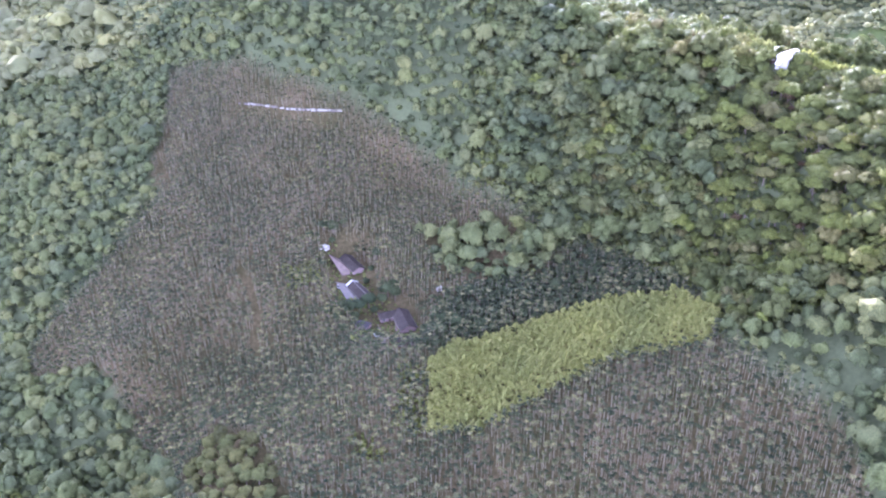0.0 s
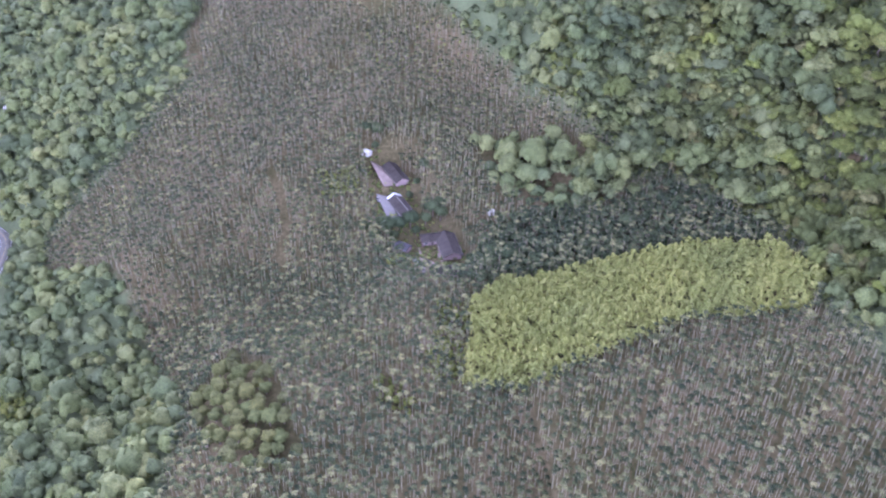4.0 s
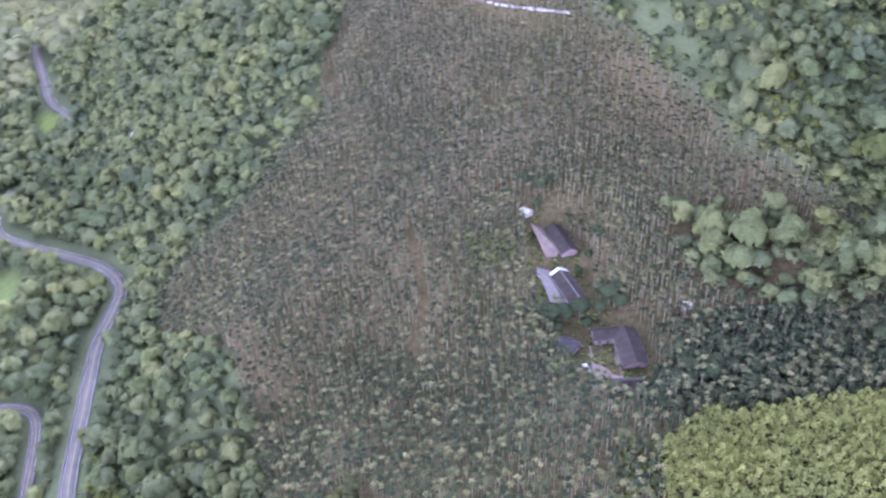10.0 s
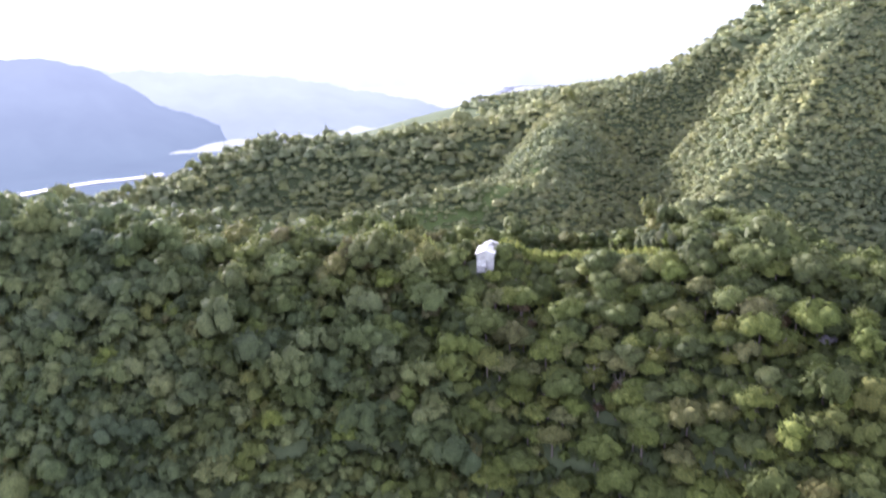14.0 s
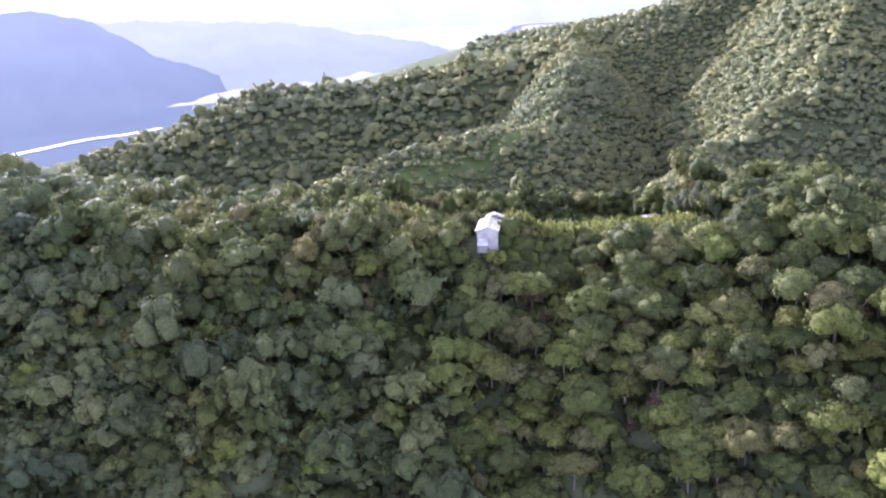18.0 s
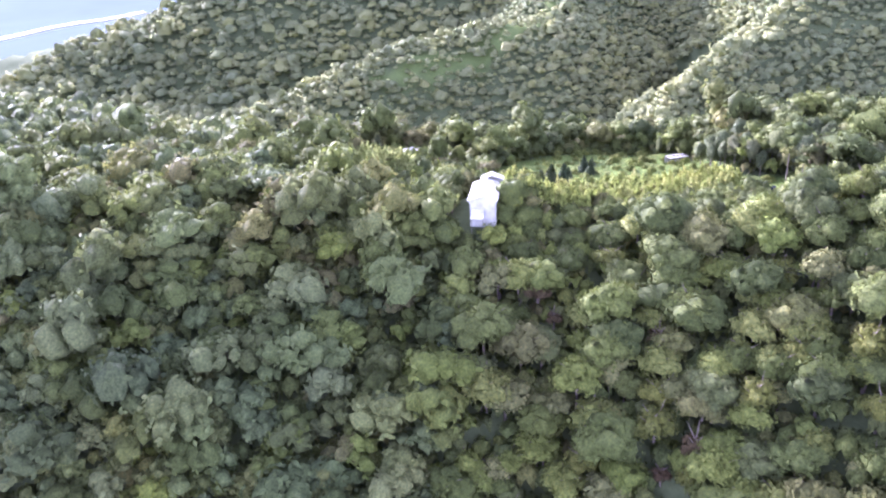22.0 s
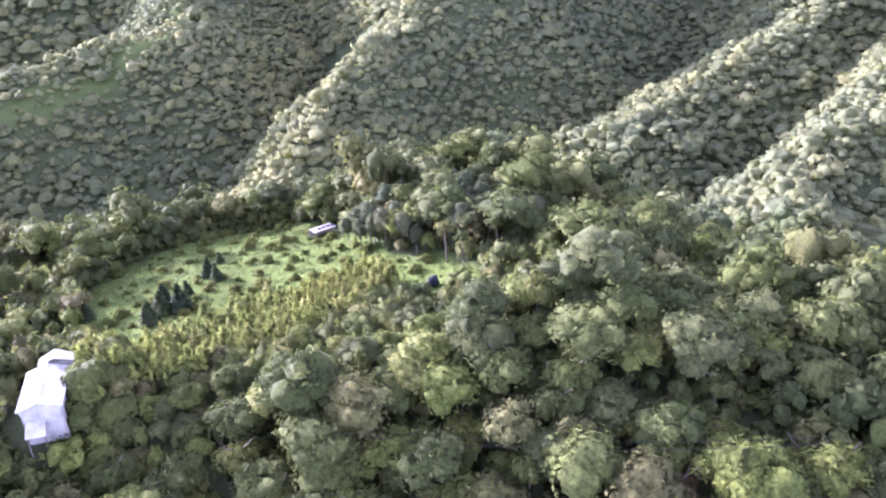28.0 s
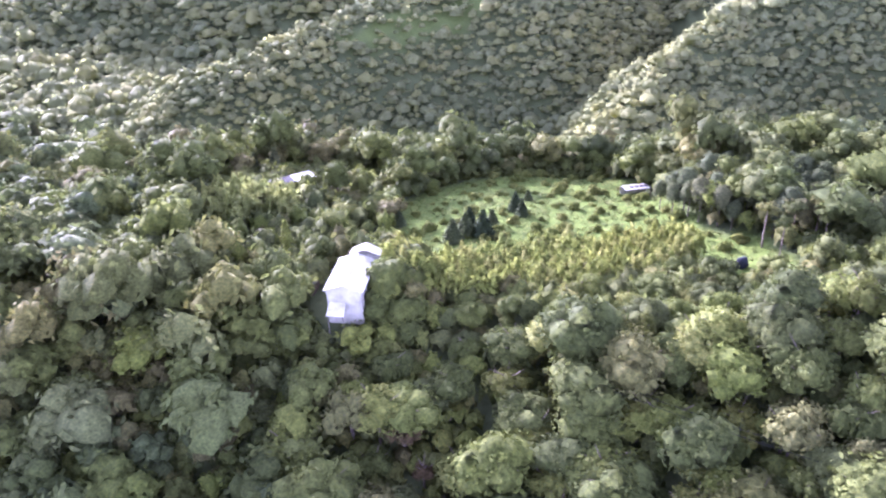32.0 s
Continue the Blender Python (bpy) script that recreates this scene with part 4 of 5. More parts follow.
# ---- roads ----
def road(name, line, wide, label, outer):
    p = line
    d = np.gradient(p[:, :2], axis=0)
    d /= np.linalg.norm(d, axis=1, keepdims=True)
    side = np.stack([-d[:, 1], d[:, 0]], 1)

    def ribbon(key, a, b, lift, mat, high=0.0):
        lo = np.concatenate([p[:, :2] + side * a, p[:, 2:] + lift], 1)
        hi = np.concatenate([p[:, :2] + side * b, p[:, 2:] + lift], 1)
        n = len(p)
        v = np.concatenate([lo, hi, lo - (0, 0, 1.6 if a < -1 else 0.02), hi - (0, 0, 1.6 if a < -1 else 0.02)] if not high else [lo + (0, 0, high), hi + (0, 0, high), lo - (0, 0, 1.6), hi - (0, 0, 1.6)])
        i = np.arange(n - 1)
        f = np.concatenate([np.stack([i, i + 1, n + i + 1, n + i], 1), np.stack([i, 2 * n + i, 2 * n + i + 1, i + 1], 1), np.stack([n + i, n + i + 1, 3 * n + i + 1, 3 * n + i], 1)])
        return array_mesh(key, v, f, [mat])

    r = tagged(new(name, ribbon(name, -wide / 2, wide / 2, 0.85, ASPHALT)), label, "road", kind="structure")
    part("edge_line", ribbon("edge_line", -wide / 2 + 0.3, -wide / 2 + 0.45, 0.88, WHITE_PAINT), r)
    part("edge_line", ribbon("edge_line", wide / 2 - 0.45, wide / 2 - 0.3, 0.88, WHITE_PAINT), r)
    part("centre_line", ribbon("centre_line", -0.14, 0.14, 0.88, YELLOW_LINE), r, "faded yellow centre line")
    for s in outer:
        part("parapet", ribbon("parapet", s * (wide / 2 + 0.35) - 0.18, s * (wide / 2 + 0.35) + 0.18, 0.85, CONCRETE, 0.75), r, "low pale concrete parapet")
    return r


road("road_1", *ROADS[0], "two-lane asphalt mountain road with painted lines", (1,))
road("road_2", *ROADS[1], "far stretch of the asphalt mountain road", (1,))
road("road_4", *ROADS[3], "narrow paved loop of the lower road", (1,))
road("road_3", *ROADS[2], "lower asphalt road with concrete parapets", (1, -1))
q = ROADS[0][0][int(len(ROADS[0][0]) * 0.87)]
car("white car on the road bend", (q[0], q[1] + 1.5, q[2] + 0.87), 150, WHITE_PAINT)


# ---- the white-roofed house on the ridge ----
def ridge_house():
    """Low-pitched sheet roof along x, a slightly higher hipped bay at its back end, a lean-to at its front gable."""
    h = tagged(new("ridge_house"), "tall house with a bright white sheet-metal roof among trees", "house")
    h.matrix_basis = pose(182.25, 458.65, 171.9, 0, 0, 47.8)
    top, eave, W, L = 8.1, 6.95, 3.5, 5.75
    for s in (-1, 1):
        bar("wall", (2 * L - 0.8, 0.25, 6.9), (0, s * (W - 0.5), 3.4), PLASTER, h)
        bar("wall", (0.25, 2 * W - 1.3, 6.9), (s * (L - 0.4), 0, 3.4), PLASTER, h)
        part("roof_slope", shape_mesh("roof_slope", [(-L, 0, top), (L, 0, top), (L, s * W, eave), (-L, s * W, eave)], [(0, 1, 2, 3)], WHITE_SHEET, 0.1), h)
        bar("eave_flashing", (2 * L, 0.08, 0.28), (0, s * (W + 0.03), eave - 0.12), WHITE_PAINT, h)
        part("gable_wall", shape_mesh("gable_wall", [(-L + 0.12, 0, top - 0.12), (-L + 0.12, s * (W - 0.2), eave - 0.12), (-L + 0.12, s * (W - 0.9), 4.2), (-L + 0.12, 0, 4.2), (-L + 0.3, 0, top - 0.12), (-L + 0.3, s * (W - 0.2), eave - 0.12), (-L + 0.3, s * (W - 0.9), 4.2), (-L + 0.3, 0, 4.2)], [(0, 1, 2, 3), (4, 5, 6, 7), (0, 1, 5, 4), (1, 2, 6, 5), (2, 3, 7, 6)], WHITE_SHEET), h, "white sheet-clad gable end")
        for x in (-3, 0, 3):
            w = bar("window", (1.4, 0.1, 1.2), (x, s * (W - 0.34), 4.4), DARK_WOOD, h)
            bar("pane", (1.2, 0.04, 1.0), (x, s * (W - 0.28), 4.4), GLASS, w)
    bar("ridge_cap", (2 * L, 0.3, 0.1), (0, 0, top + 0.03), WHITE_PAINT, h)
    bx = L + 0.15
    part("bay_roof", shape_mesh("bay_roof", [(bx, 1.7, 7.7), (bx + 2.2, 1.6, 7.8), (bx + 3.0, -1.0, 8.7), (bx + 2.2, -4.1, 7.8), (bx, -4.2, 7.7), (bx + 0.1, -1.0, 8.7)], [(0, 1, 2, 5), (5, 2, 3, 4), (1, 3, 2)], WHITE_SHEET, 0.1), h, "higher hipped white roof over the back bay")
    bar("bay_wall", (1.9, 5.3, 7.5), (bx + 1.1, -1.25, 3.75), PLASTER, h)
    part("lean_to_roof", shape_mesh("lean_to_roof", [(-L - 0.05, -0.4, 4.7), (-L - 0.05, 2.6, 4.7), (-L - 2.2, 2.8, 3.1), (-L - 2.2, -0.4, 3.1)], [(0, 1, 2, 3)], WHITE_SHEET, 0.1), h, "low lean-to roof in white sheet")
    for y in (-0.2, 2.5):
        bar("post", (0.14, 0.14, 4.3), (-L - 2.0, y, 1.0), CONCRETE, h)


ridge_house()
gabled("garden_shed", "little shed with a pale sheet roof beside the white-roofed house", (178.5, 469.5, ground_at(178.5, 469.5)), 40, 3.6, 2.8, 2.2, 0.4, WHITE_SHEET, DARK_WOOD, 0.3, 1)
gabled("garden_shed", "rusty grey shed half hidden behind the bamboo", (198, 474, ground_at(198, 474)), 40, 5, 3.6, 2.6, 0.5, RUST_SHEET, DARK_WOOD, 0.3, 1)


def long_shed():
    """An old greenhouse-like shed with a pale, patchy roof."""
    s = tagged(new("long_shed"), "long weathered shed with a patchy pale roof", "shed")
    s.matrix_basis = pose(199, 538, ground_at(199, 538) - 0.2, 0, 0, -3)
    for i in range(8):
        x = -10.5 + 3 * i
        bar("roof_sheet", (2.9, 5.0, 0.08), (x, 0, 3.6 + 0.05 * (i % 2)), (WHITE_SHEET, RUST_SHEET, WHITE_SHEET, PLASTER)[i % 4], s)
        for y in (-2.3, 2.3):
            bar("post", (0.14, 0.14, 3.6), (x, y, 1.8), DARK_WOOD, s)


def field_shed():
    s = tagged(new("field_shed"), "flat-roofed open shed with skylights at the field's edge", "shed")
    s.matrix_basis = pose(286, 490, 151.6, 0, 0, -22)
    bar("roof", (7.0, 3.2, 0.12), (0, 0, 2.7), PLASTER, s)
    for i in range(4):
        bar("skylight", (1.1, 1.5, 0.05), (-1.2 + 1.4 * i, 0, 2.79), RUST_SHEET, s)
    bar("back_wall", (7.6, 0.12, 2.4), (0, 1.6, 1.3), PLASTER, s)
    for x in (-3.7, 0, 3.7):
        bar("post", (0.12, 0.12, 2.7), (x, -1.6, 1.3), DARK_WOOD, s)


def tank():
    """A dark blue covered heap at the field's corner."""
    z = ground_at(259, 433)
    v, f = ico(3)
    v = v * (1.5, 1.2, 1.5) * (1 + 0.14 * np.sin(5 * v[:, [0]] + 1) * np.sin(6 * v[:, [2]])) + (0, 0, 1.3)
    t = new("covered_stack", array_mesh("covered_stack", v, f, [BLUE_SHEET]))
    t.matrix_basis = pose(259, 433, z)
    tagged(t, "stack under a dark blue tarpaulin on the grass", "stack")


long_shed()
field_shed()
tank()


def wall_strip():
    """Pale stone terrace edging at the head of the plantation."""
    w = tagged(new("terrace_wall"), "broken pale stone terrace edging above the palms", "wall")
    p = along_line([(-148, 606), (-141, 603), (-127, 596), (-112, 584), (-104, 578), (-86, 567), (-67, 557)], 2.2)
    for i in range(len(p) - 1):
        if rng.uniform() < 0.2:
            continue
        a, b = p[i], p[i + 1]
        o = bar("stone", (float(np.hypot(*(b - a)[:2])) * rng.uniform(0.7, 1.15), rng.uniform(0.5, 1.4), rng.uniform(0.9, 1.7)), (0, 0, 0.5), PLASTER if rng.uniform() < 0.6 else CONCRETE, w, "", 0.1)
        o.matrix_basis = pose(*((a + b) / 2), 0, 0, math.degrees(math.atan2(b[1] - a[1], b[0] - a[0])))


wall_strip()


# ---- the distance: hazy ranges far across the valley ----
# Haze painted as glow: emission graded by height, whatever the sun does.
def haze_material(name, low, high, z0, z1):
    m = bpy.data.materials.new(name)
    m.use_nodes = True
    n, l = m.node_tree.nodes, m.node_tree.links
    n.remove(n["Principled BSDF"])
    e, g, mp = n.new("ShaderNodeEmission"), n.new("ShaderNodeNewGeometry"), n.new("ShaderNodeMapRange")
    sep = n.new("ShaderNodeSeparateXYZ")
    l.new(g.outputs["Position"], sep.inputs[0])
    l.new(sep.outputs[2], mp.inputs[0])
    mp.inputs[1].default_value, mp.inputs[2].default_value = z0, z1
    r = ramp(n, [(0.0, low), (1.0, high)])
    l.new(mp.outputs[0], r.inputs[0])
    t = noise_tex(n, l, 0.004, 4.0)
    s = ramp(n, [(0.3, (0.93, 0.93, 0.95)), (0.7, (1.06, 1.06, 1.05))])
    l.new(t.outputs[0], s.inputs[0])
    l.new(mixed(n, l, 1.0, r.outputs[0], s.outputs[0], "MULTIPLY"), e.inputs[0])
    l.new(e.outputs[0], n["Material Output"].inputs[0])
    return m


def far_range(name, label, radius, foot, yaw0, yaw1, profile, mat, rough=9.0, low=-120):
    """A mountain range round the valley: its crest at radius, its foot nearer, with gullies down its face."""
    a = np.radians(np.linspace(yaw0, yaw1, 420))
    deg = np.degrees(a)
    top = np.interp(-deg, [-p[0] for p in profile], [p[1] for p in profile]) + rough * sum(h * np.sin(deg * w + p) for h, w, p in ((0.5, 0.83, 2.2), (0.4, 2.1, 0.4), (0.25, 5.3, 3), (0.15, 11.7, 1.7)))
    rows = []
    for k in np.linspace(0, 1, 9):
        q = foot + (radius - foot) * k + 0.1 * (radius - foot) * k * (1 - k) * (np.sin(deg * 1.3) + np.sin(deg * 3.1 + 1))
        rows.append(np.stack([60 - q * np.sin(a), 300 + q * np.cos(a), low + (top - low) * (k ** 1.3)], 1))
    n = len(a)
    i = np.arange(n - 1)
    f = np.concatenate([np.stack([i + n * k, i + 1 + n * k, i + 1 + n * (k + 1), i + n * (k + 1)], 1) for k in range(8)])
    return tagged(new(name, array_mesh(name, np.concatenate(rows), f, [mat])), label, "mountains", kind="structure")


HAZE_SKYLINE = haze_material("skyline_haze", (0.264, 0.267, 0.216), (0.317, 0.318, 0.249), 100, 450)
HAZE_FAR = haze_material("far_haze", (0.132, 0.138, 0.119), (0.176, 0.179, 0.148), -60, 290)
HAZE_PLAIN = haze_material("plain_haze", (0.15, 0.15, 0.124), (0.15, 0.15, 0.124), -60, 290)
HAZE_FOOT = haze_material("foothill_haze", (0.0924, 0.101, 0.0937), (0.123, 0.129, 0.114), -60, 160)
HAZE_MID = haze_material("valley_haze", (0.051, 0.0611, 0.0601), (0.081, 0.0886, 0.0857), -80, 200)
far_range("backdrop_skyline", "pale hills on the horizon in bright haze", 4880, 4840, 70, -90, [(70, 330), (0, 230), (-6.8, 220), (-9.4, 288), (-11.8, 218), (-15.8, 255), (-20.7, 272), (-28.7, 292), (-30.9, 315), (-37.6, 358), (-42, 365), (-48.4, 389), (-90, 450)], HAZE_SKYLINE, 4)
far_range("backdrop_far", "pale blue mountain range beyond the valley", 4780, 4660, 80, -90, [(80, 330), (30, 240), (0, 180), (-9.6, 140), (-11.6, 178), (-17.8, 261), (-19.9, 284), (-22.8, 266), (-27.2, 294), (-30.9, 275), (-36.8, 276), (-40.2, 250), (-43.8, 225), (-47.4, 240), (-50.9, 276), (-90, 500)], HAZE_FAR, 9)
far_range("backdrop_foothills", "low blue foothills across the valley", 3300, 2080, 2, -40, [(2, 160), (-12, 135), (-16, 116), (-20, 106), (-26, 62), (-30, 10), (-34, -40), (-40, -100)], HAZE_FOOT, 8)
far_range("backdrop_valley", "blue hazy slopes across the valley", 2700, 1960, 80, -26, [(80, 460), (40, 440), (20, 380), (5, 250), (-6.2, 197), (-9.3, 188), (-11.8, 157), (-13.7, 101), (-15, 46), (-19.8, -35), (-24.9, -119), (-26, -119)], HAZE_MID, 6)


def valley_floor(name, near, far, mat, label):
    """The hazy plain far down the valley, out to the ranges."""
    a, r = np.meshgrid(np.radians(np.linspace(80, -90, 80)), np.linspace(near, far, 5))
    v = np.stack([60 - r * np.sin(a), 300 + r * np.cos(a), -55 + 0 * a], -1).reshape(-1, 3)
    i = (np.arange(4)[:, None] * 80 + np.arange(79)).ravel()
    tagged(new(name, array_mesh(name, v, np.stack([i, i + 80, i + 81, i + 1], 1), [mat])), label, "plain", kind="structure")


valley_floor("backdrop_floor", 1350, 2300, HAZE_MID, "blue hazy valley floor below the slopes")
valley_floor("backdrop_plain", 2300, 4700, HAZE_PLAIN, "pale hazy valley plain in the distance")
WATER = plain("pale_river_water", (0.27, 0.27, 0.26), 0.5, 0, 0.08, 0.02)


def river(name, line, wide):
    p = np.array(line, float)
    d = np.gradient(p, axis=0)
    d /= np.linalg.norm(d, axis=1, keepdims=True)
    s = np.stack([-d[:, 1], d[:, 0]], 1) * wide / 2
    n = len(p)
    v = np.concatenate([np.c_[p - s, np.full(n, -53.5)], np.c_[p + s, np.full(n, -53.5)], np.c_[p - s, np.full(n, -55.5)], np.c_[p + s, np.full(n, -55.5)]])
    i = np.arange(n - 1)
    f = np.concatenate([np.stack([i, i + 1, n + i + 1, n + i], 1), np.stack([i, 2 * n + i, 2 * n + i + 1, i + 1], 1), np.stack([n + i, n + i + 1, 3 * n + i + 1, 3 * n + i], 1)])
    tagged(new(name, array_mesh(name, v, f, [WATER])), "pale shining river bed on the valley floor", "river", kind="structure")


river("water_1", [(240, 2110), (300, 2130), (365, 2160), (418, 2170), (470, 2160), (560, 2180)], 34)
river("water_2", [(2500, 3400), (2590, 3555), (2720, 3660), (2790, 3720), (2830, 3800), (2960, 3830), (3150, 3700), (3300, 3560)], 50)
river("water_3", [(3180, 3480), (3340, 3440), (3480, 3330)], 100)

# ---- planting round the farm, the ridge house and the field ----
def cone_shape(seed, clumps, size, slim=0.32):
    """A conifer of height 1: whorls of drooping sprays round a straight stem."""
    r = np.random.default_rng(seed)
    h = r.uniform(0, 1, clumps) ** 0.8
    a = r.uniform(0, 2 * np.pi, clumps)
    q = slim * (1.02 - h) * r.uniform(0.7, 1.08, clumps)
    p = np.stack([q * np.cos(a), q * np.sin(a), 0.06 + 0.94 * h], 1)
    o = np.stack([np.cos(a), np.sin(a), np.full(clumps, 0.45)], 1)
    o /= np.linalg.norm(o, axis=1, keepdims=True)
    v, f, n = cards(p, o, size, r, 1.2)
    sides = 9
    ring = np.linspace(0, 2 * np.pi, sides, endpoint=False)
    cv = np.concatenate([np.stack([slim * 0.82 * np.cos(ring), slim * 0.82 * np.sin(ring), np.full(sides, 0.08)], 1), [[0, 0, 0.97]]])
    cf = np.array([[i, (i + 1) % sides, sides] for i in range(sides)])
    cn = cv * (1, 1, 0) + (0, 0, 0.3)
    return join([(v, f, n, 0), (cv, cf, cn, 0)])


def plant_kind(name, label, category, group, crown_me, trunk_high, trunk_r):
    base = tagged(new(name), label, category, group)
    part("crown", crown_me, base)
    part("trunk", tree_mesh("trunk", (*stem([(0, 0, -1.0), (0.05, 0, trunk_high * 0.6), (0, 0.05, trunk_high)], [trunk_r, trunk_r * 0.8, trunk_r * 0.5], 6), np.zeros(24, int)), [BARK], 1.0), base)
    return base


def place(kind, spots, scale=(0.85, 1.2), sink=0.0):
    """The kind itself on the first spot and copies on the others; a spot is x, y and, if given, a size."""
    for i, spot in enumerate(spots):
        x, y = spot[:2]
        m = pose(x, y, ground_at(x, y) - sink, 0, 0, rng.uniform(0, 360))
        t = copy_thing(kind, m) if i else kind
        t.matrix_basis = m
        s = rng.uniform(*scale) * (spot[2] if len(spot) > 2 else 1.0)
        t.scale = (s, s, s * rng.uniform(0.92, 1.1))


def crown_of(seed, radius, lobes, mat, lift, clumps=420, size=0.11, wide=1.0, tall=0.8):
    v, f, n, m = crown_shape(seed, lobes, 1, clumps, size, wide, tall) if clumps < 250 else lumpy_crown(seed, 2, lobes * 2, int(clumps * 0.7), size * 0.75, wide, tall, 0.25)
    return tree_mesh("crown", (v + (0, 0, lift / radius), f, n, m), [mat], radius)


FARM_GREEN = leafy("farm_tree_leaves", [(0.0, (0.05, 0.072, 0.03)), (0.5, (0.07, 0.094, 0.036)), (1.0, (0.09, 0.112, 0.042))])
YELLOW_GREEN = leafy("yellow_green_leaves", [(0.0, (0.181, 0.22, 0.0459)), (0.5, (0.235, 0.275, 0.0536)), (1.0, (0.271, 0.285, 0.0765))])
CYPRESS = leafy("cypress_leaves", [(0.0, (0.0797, 0.097, 0.0425)), (0.5, (0.106, 0.127, 0.051)), (1.0, (0.139, 0.143, 0.0595))])
GREY_TWIGS = leafy("bare_grey_twigs", [(0.0, (0.2, 0.19, 0.17)), (1.0, (0.27, 0.25, 0.22))])


def blade_shape(seed):
    """A low tussock of bent grass."""
    r = np.random.default_rng(seed)
    p = np.c_[r.uniform(-0.8, 0.8, (7, 2)), r.uniform(0.2, 0.6, 7)]
    v, f, n = cards(p, np.tile([[0.0, 0.0, 1.0]], (7, 1)), 0.4, r)
    return v, f, n * 0.3 + (0, 0, 0.8), np.zeros(len(f), int)


def tufts(name, area, step, size, tall, mat, label, category, seed, shapes=None, lift=-0.2):
    xs, ys = [p[0] for p in area], [p[1] for p in area]
    x, y = scatter(min(xs), max(xs), min(ys), max(ys), step)
    keep = inside(x, y, area)
    x, y = x[keep], y[keep]
    n = len(x)
    planted(name, shapes or [crown_shape(seed + i, 1, 1, 12, 0.45, 1.0, 0.9) for i in range(5)], [mat], x, y, height(x, y) + lift * (1 if lift < 0 else rng.uniform(0.5, 1.2, n)), size * rng.uniform(0.6, 1.4, n), tall * rng.uniform(0.6, 1.4, n), label, category)


# farm
olive = plant_kind("olive_tree", "broad tree with dull olive-yellow leaves among the palms", "tree", "olive-yellow trees", crown_of(201, 3.6, 7, OLIVE, 2.2, 420, 0.11), 5, 0.25)
ox, oy = scatter(-120, -58, 262, 336, 6.2, 0.3)
ok = inside(ox, oy, OLIVE_AREA)
place(olive, list(zip(ox[ok], oy[ok])), (0.85, 1.25))
shade_tree = plant_kind("shade_tree", "dense dark green shade tree beside the farmhouses", "tree", "farm trees", crown_of(211, 4.3, 9, FARM_GREEN, 2.4, 700, 0.085), 5, 0.28)
place(shade_tree, [(-30, 414), (-26, 411), (-33, 409, 0.8), (-40, 407), (-45, 405), (-50, 403), (-47, 400, 0.8), (-54, 407, 0.8), (-37, 403, 0.7), (-38, 446, 0.8), (-44, 434, 0.7), (-66, 470), (-72, 473), (-60, 474, 0.8), (-80, 468, 0.8), (0, 378), (4, 384), (7, 376), (-1, 370, 0.9), (-38, 372, 0.7), (-12, 366, 0.7), (-33, 366, 0.7), (-27, 417, 1.1), (-33, 421, 0.8), (-41, 439, 0.5), (-56, 398, 0.8), (-62, 405, 0.7), (-52, 388, 0.7), (-66, 462, 0.6), (-70, 446, 0.6), (10, 390, 0.9), (14, 400, 0.8), (-3, 392, 0.7), (20, 374, 0.9), (30, 380, 1.0), (44, 384, 0.9), (58, 392, 1.0), (70, 384, 0.8), (84, 392, 0.9), (98, 378, 0.9)])
garden_tree = plant_kind("garden_tree", "dark green leafy tree before the white-roofed house", "tree", "garden trees", crown_of(212, 2.8, 7, DEEP_GREEN, 0.6, 420, 0.11), 3, 0.2)
place(garden_tree, [(170, 452), (174, 445, 1.1), (168, 458, 0.8), (177, 444, 1.2), (172.5, 446, 1.1), (181, 445.5, 1.3), (168.5, 450, 1.2), (186, 447, 1.5), (188, 450, 1.7), (191.5, 455, 1.8), (196, 461, 1.6), (170, 464, 0.9), (175, 470, 0.8), (184.8, 453, 1.6), (187.6, 456, 1.8), (190, 458.6, 1.7)])
bright = plant_kind("bright_tree", "bright yellow-green leafy tree near the farm court", "tree", "bright farm trees", crown_of(213, 2.8, 6, YELLOW_GREEN, 1.2, 380, 0.12), 3.5, 0.2)
place(bright, [(-45, 379), (-42, 383, 0.8), (11, 364), (15, 361, 0.8), (40, 402, 0.8), (48, 408, 0.7)])
rusty = plant_kind("rusty_tree", "half-bare reddish brown tree behind the farmhouse", "tree", "farm trees", crown_of(215, 2.4, 5, RUST, 1.6, 160, 0.14), 4, 0.18)
place(rusty, [(-6, 404), (-4, 400, 0.8)])
tree_grey = plant_kind("grey_tree", "round grey-green tree above the bamboo", "tree", "patch trees", crown_of(217, 4.4, 9, SLOPE_LEAVES, 2.0, 700, 0.085), 5, 0.28)
place(tree_grey, [(10, 440), (20, 436), (28, 428), (38, 422), (46, 414), (4, 432), (16, 424), (30, 414), (26, 440, 0.9), (54, 424), (62, 408), (-8, 452)])

# ridge house and field
pine = plant_kind("tall_evergreen", "tall dark evergreen with a broad pointed crown", "tree", "evergreens", crown_of(221, 4.6, 9, DEEP_GREEN, 3.0, 700, 0.085, 0.95, 1.35), 8, 0.35)
place(pine, [(212, 525), (217, 521, 0.7)], (0.95, 1.05))
flat_tree = plant_kind("layered_tree", "flat-topped light green tree with layered foliage", "tree", "garden trees", crown_of(223, 4.4, 10, LIGHT_GREEN, 5.0, 700, 0.08, 1.15, 0.45), 7, 0.25)
place(flat_tree, [(200, 503), (206, 509, 0.7)], (0.95, 1.1))
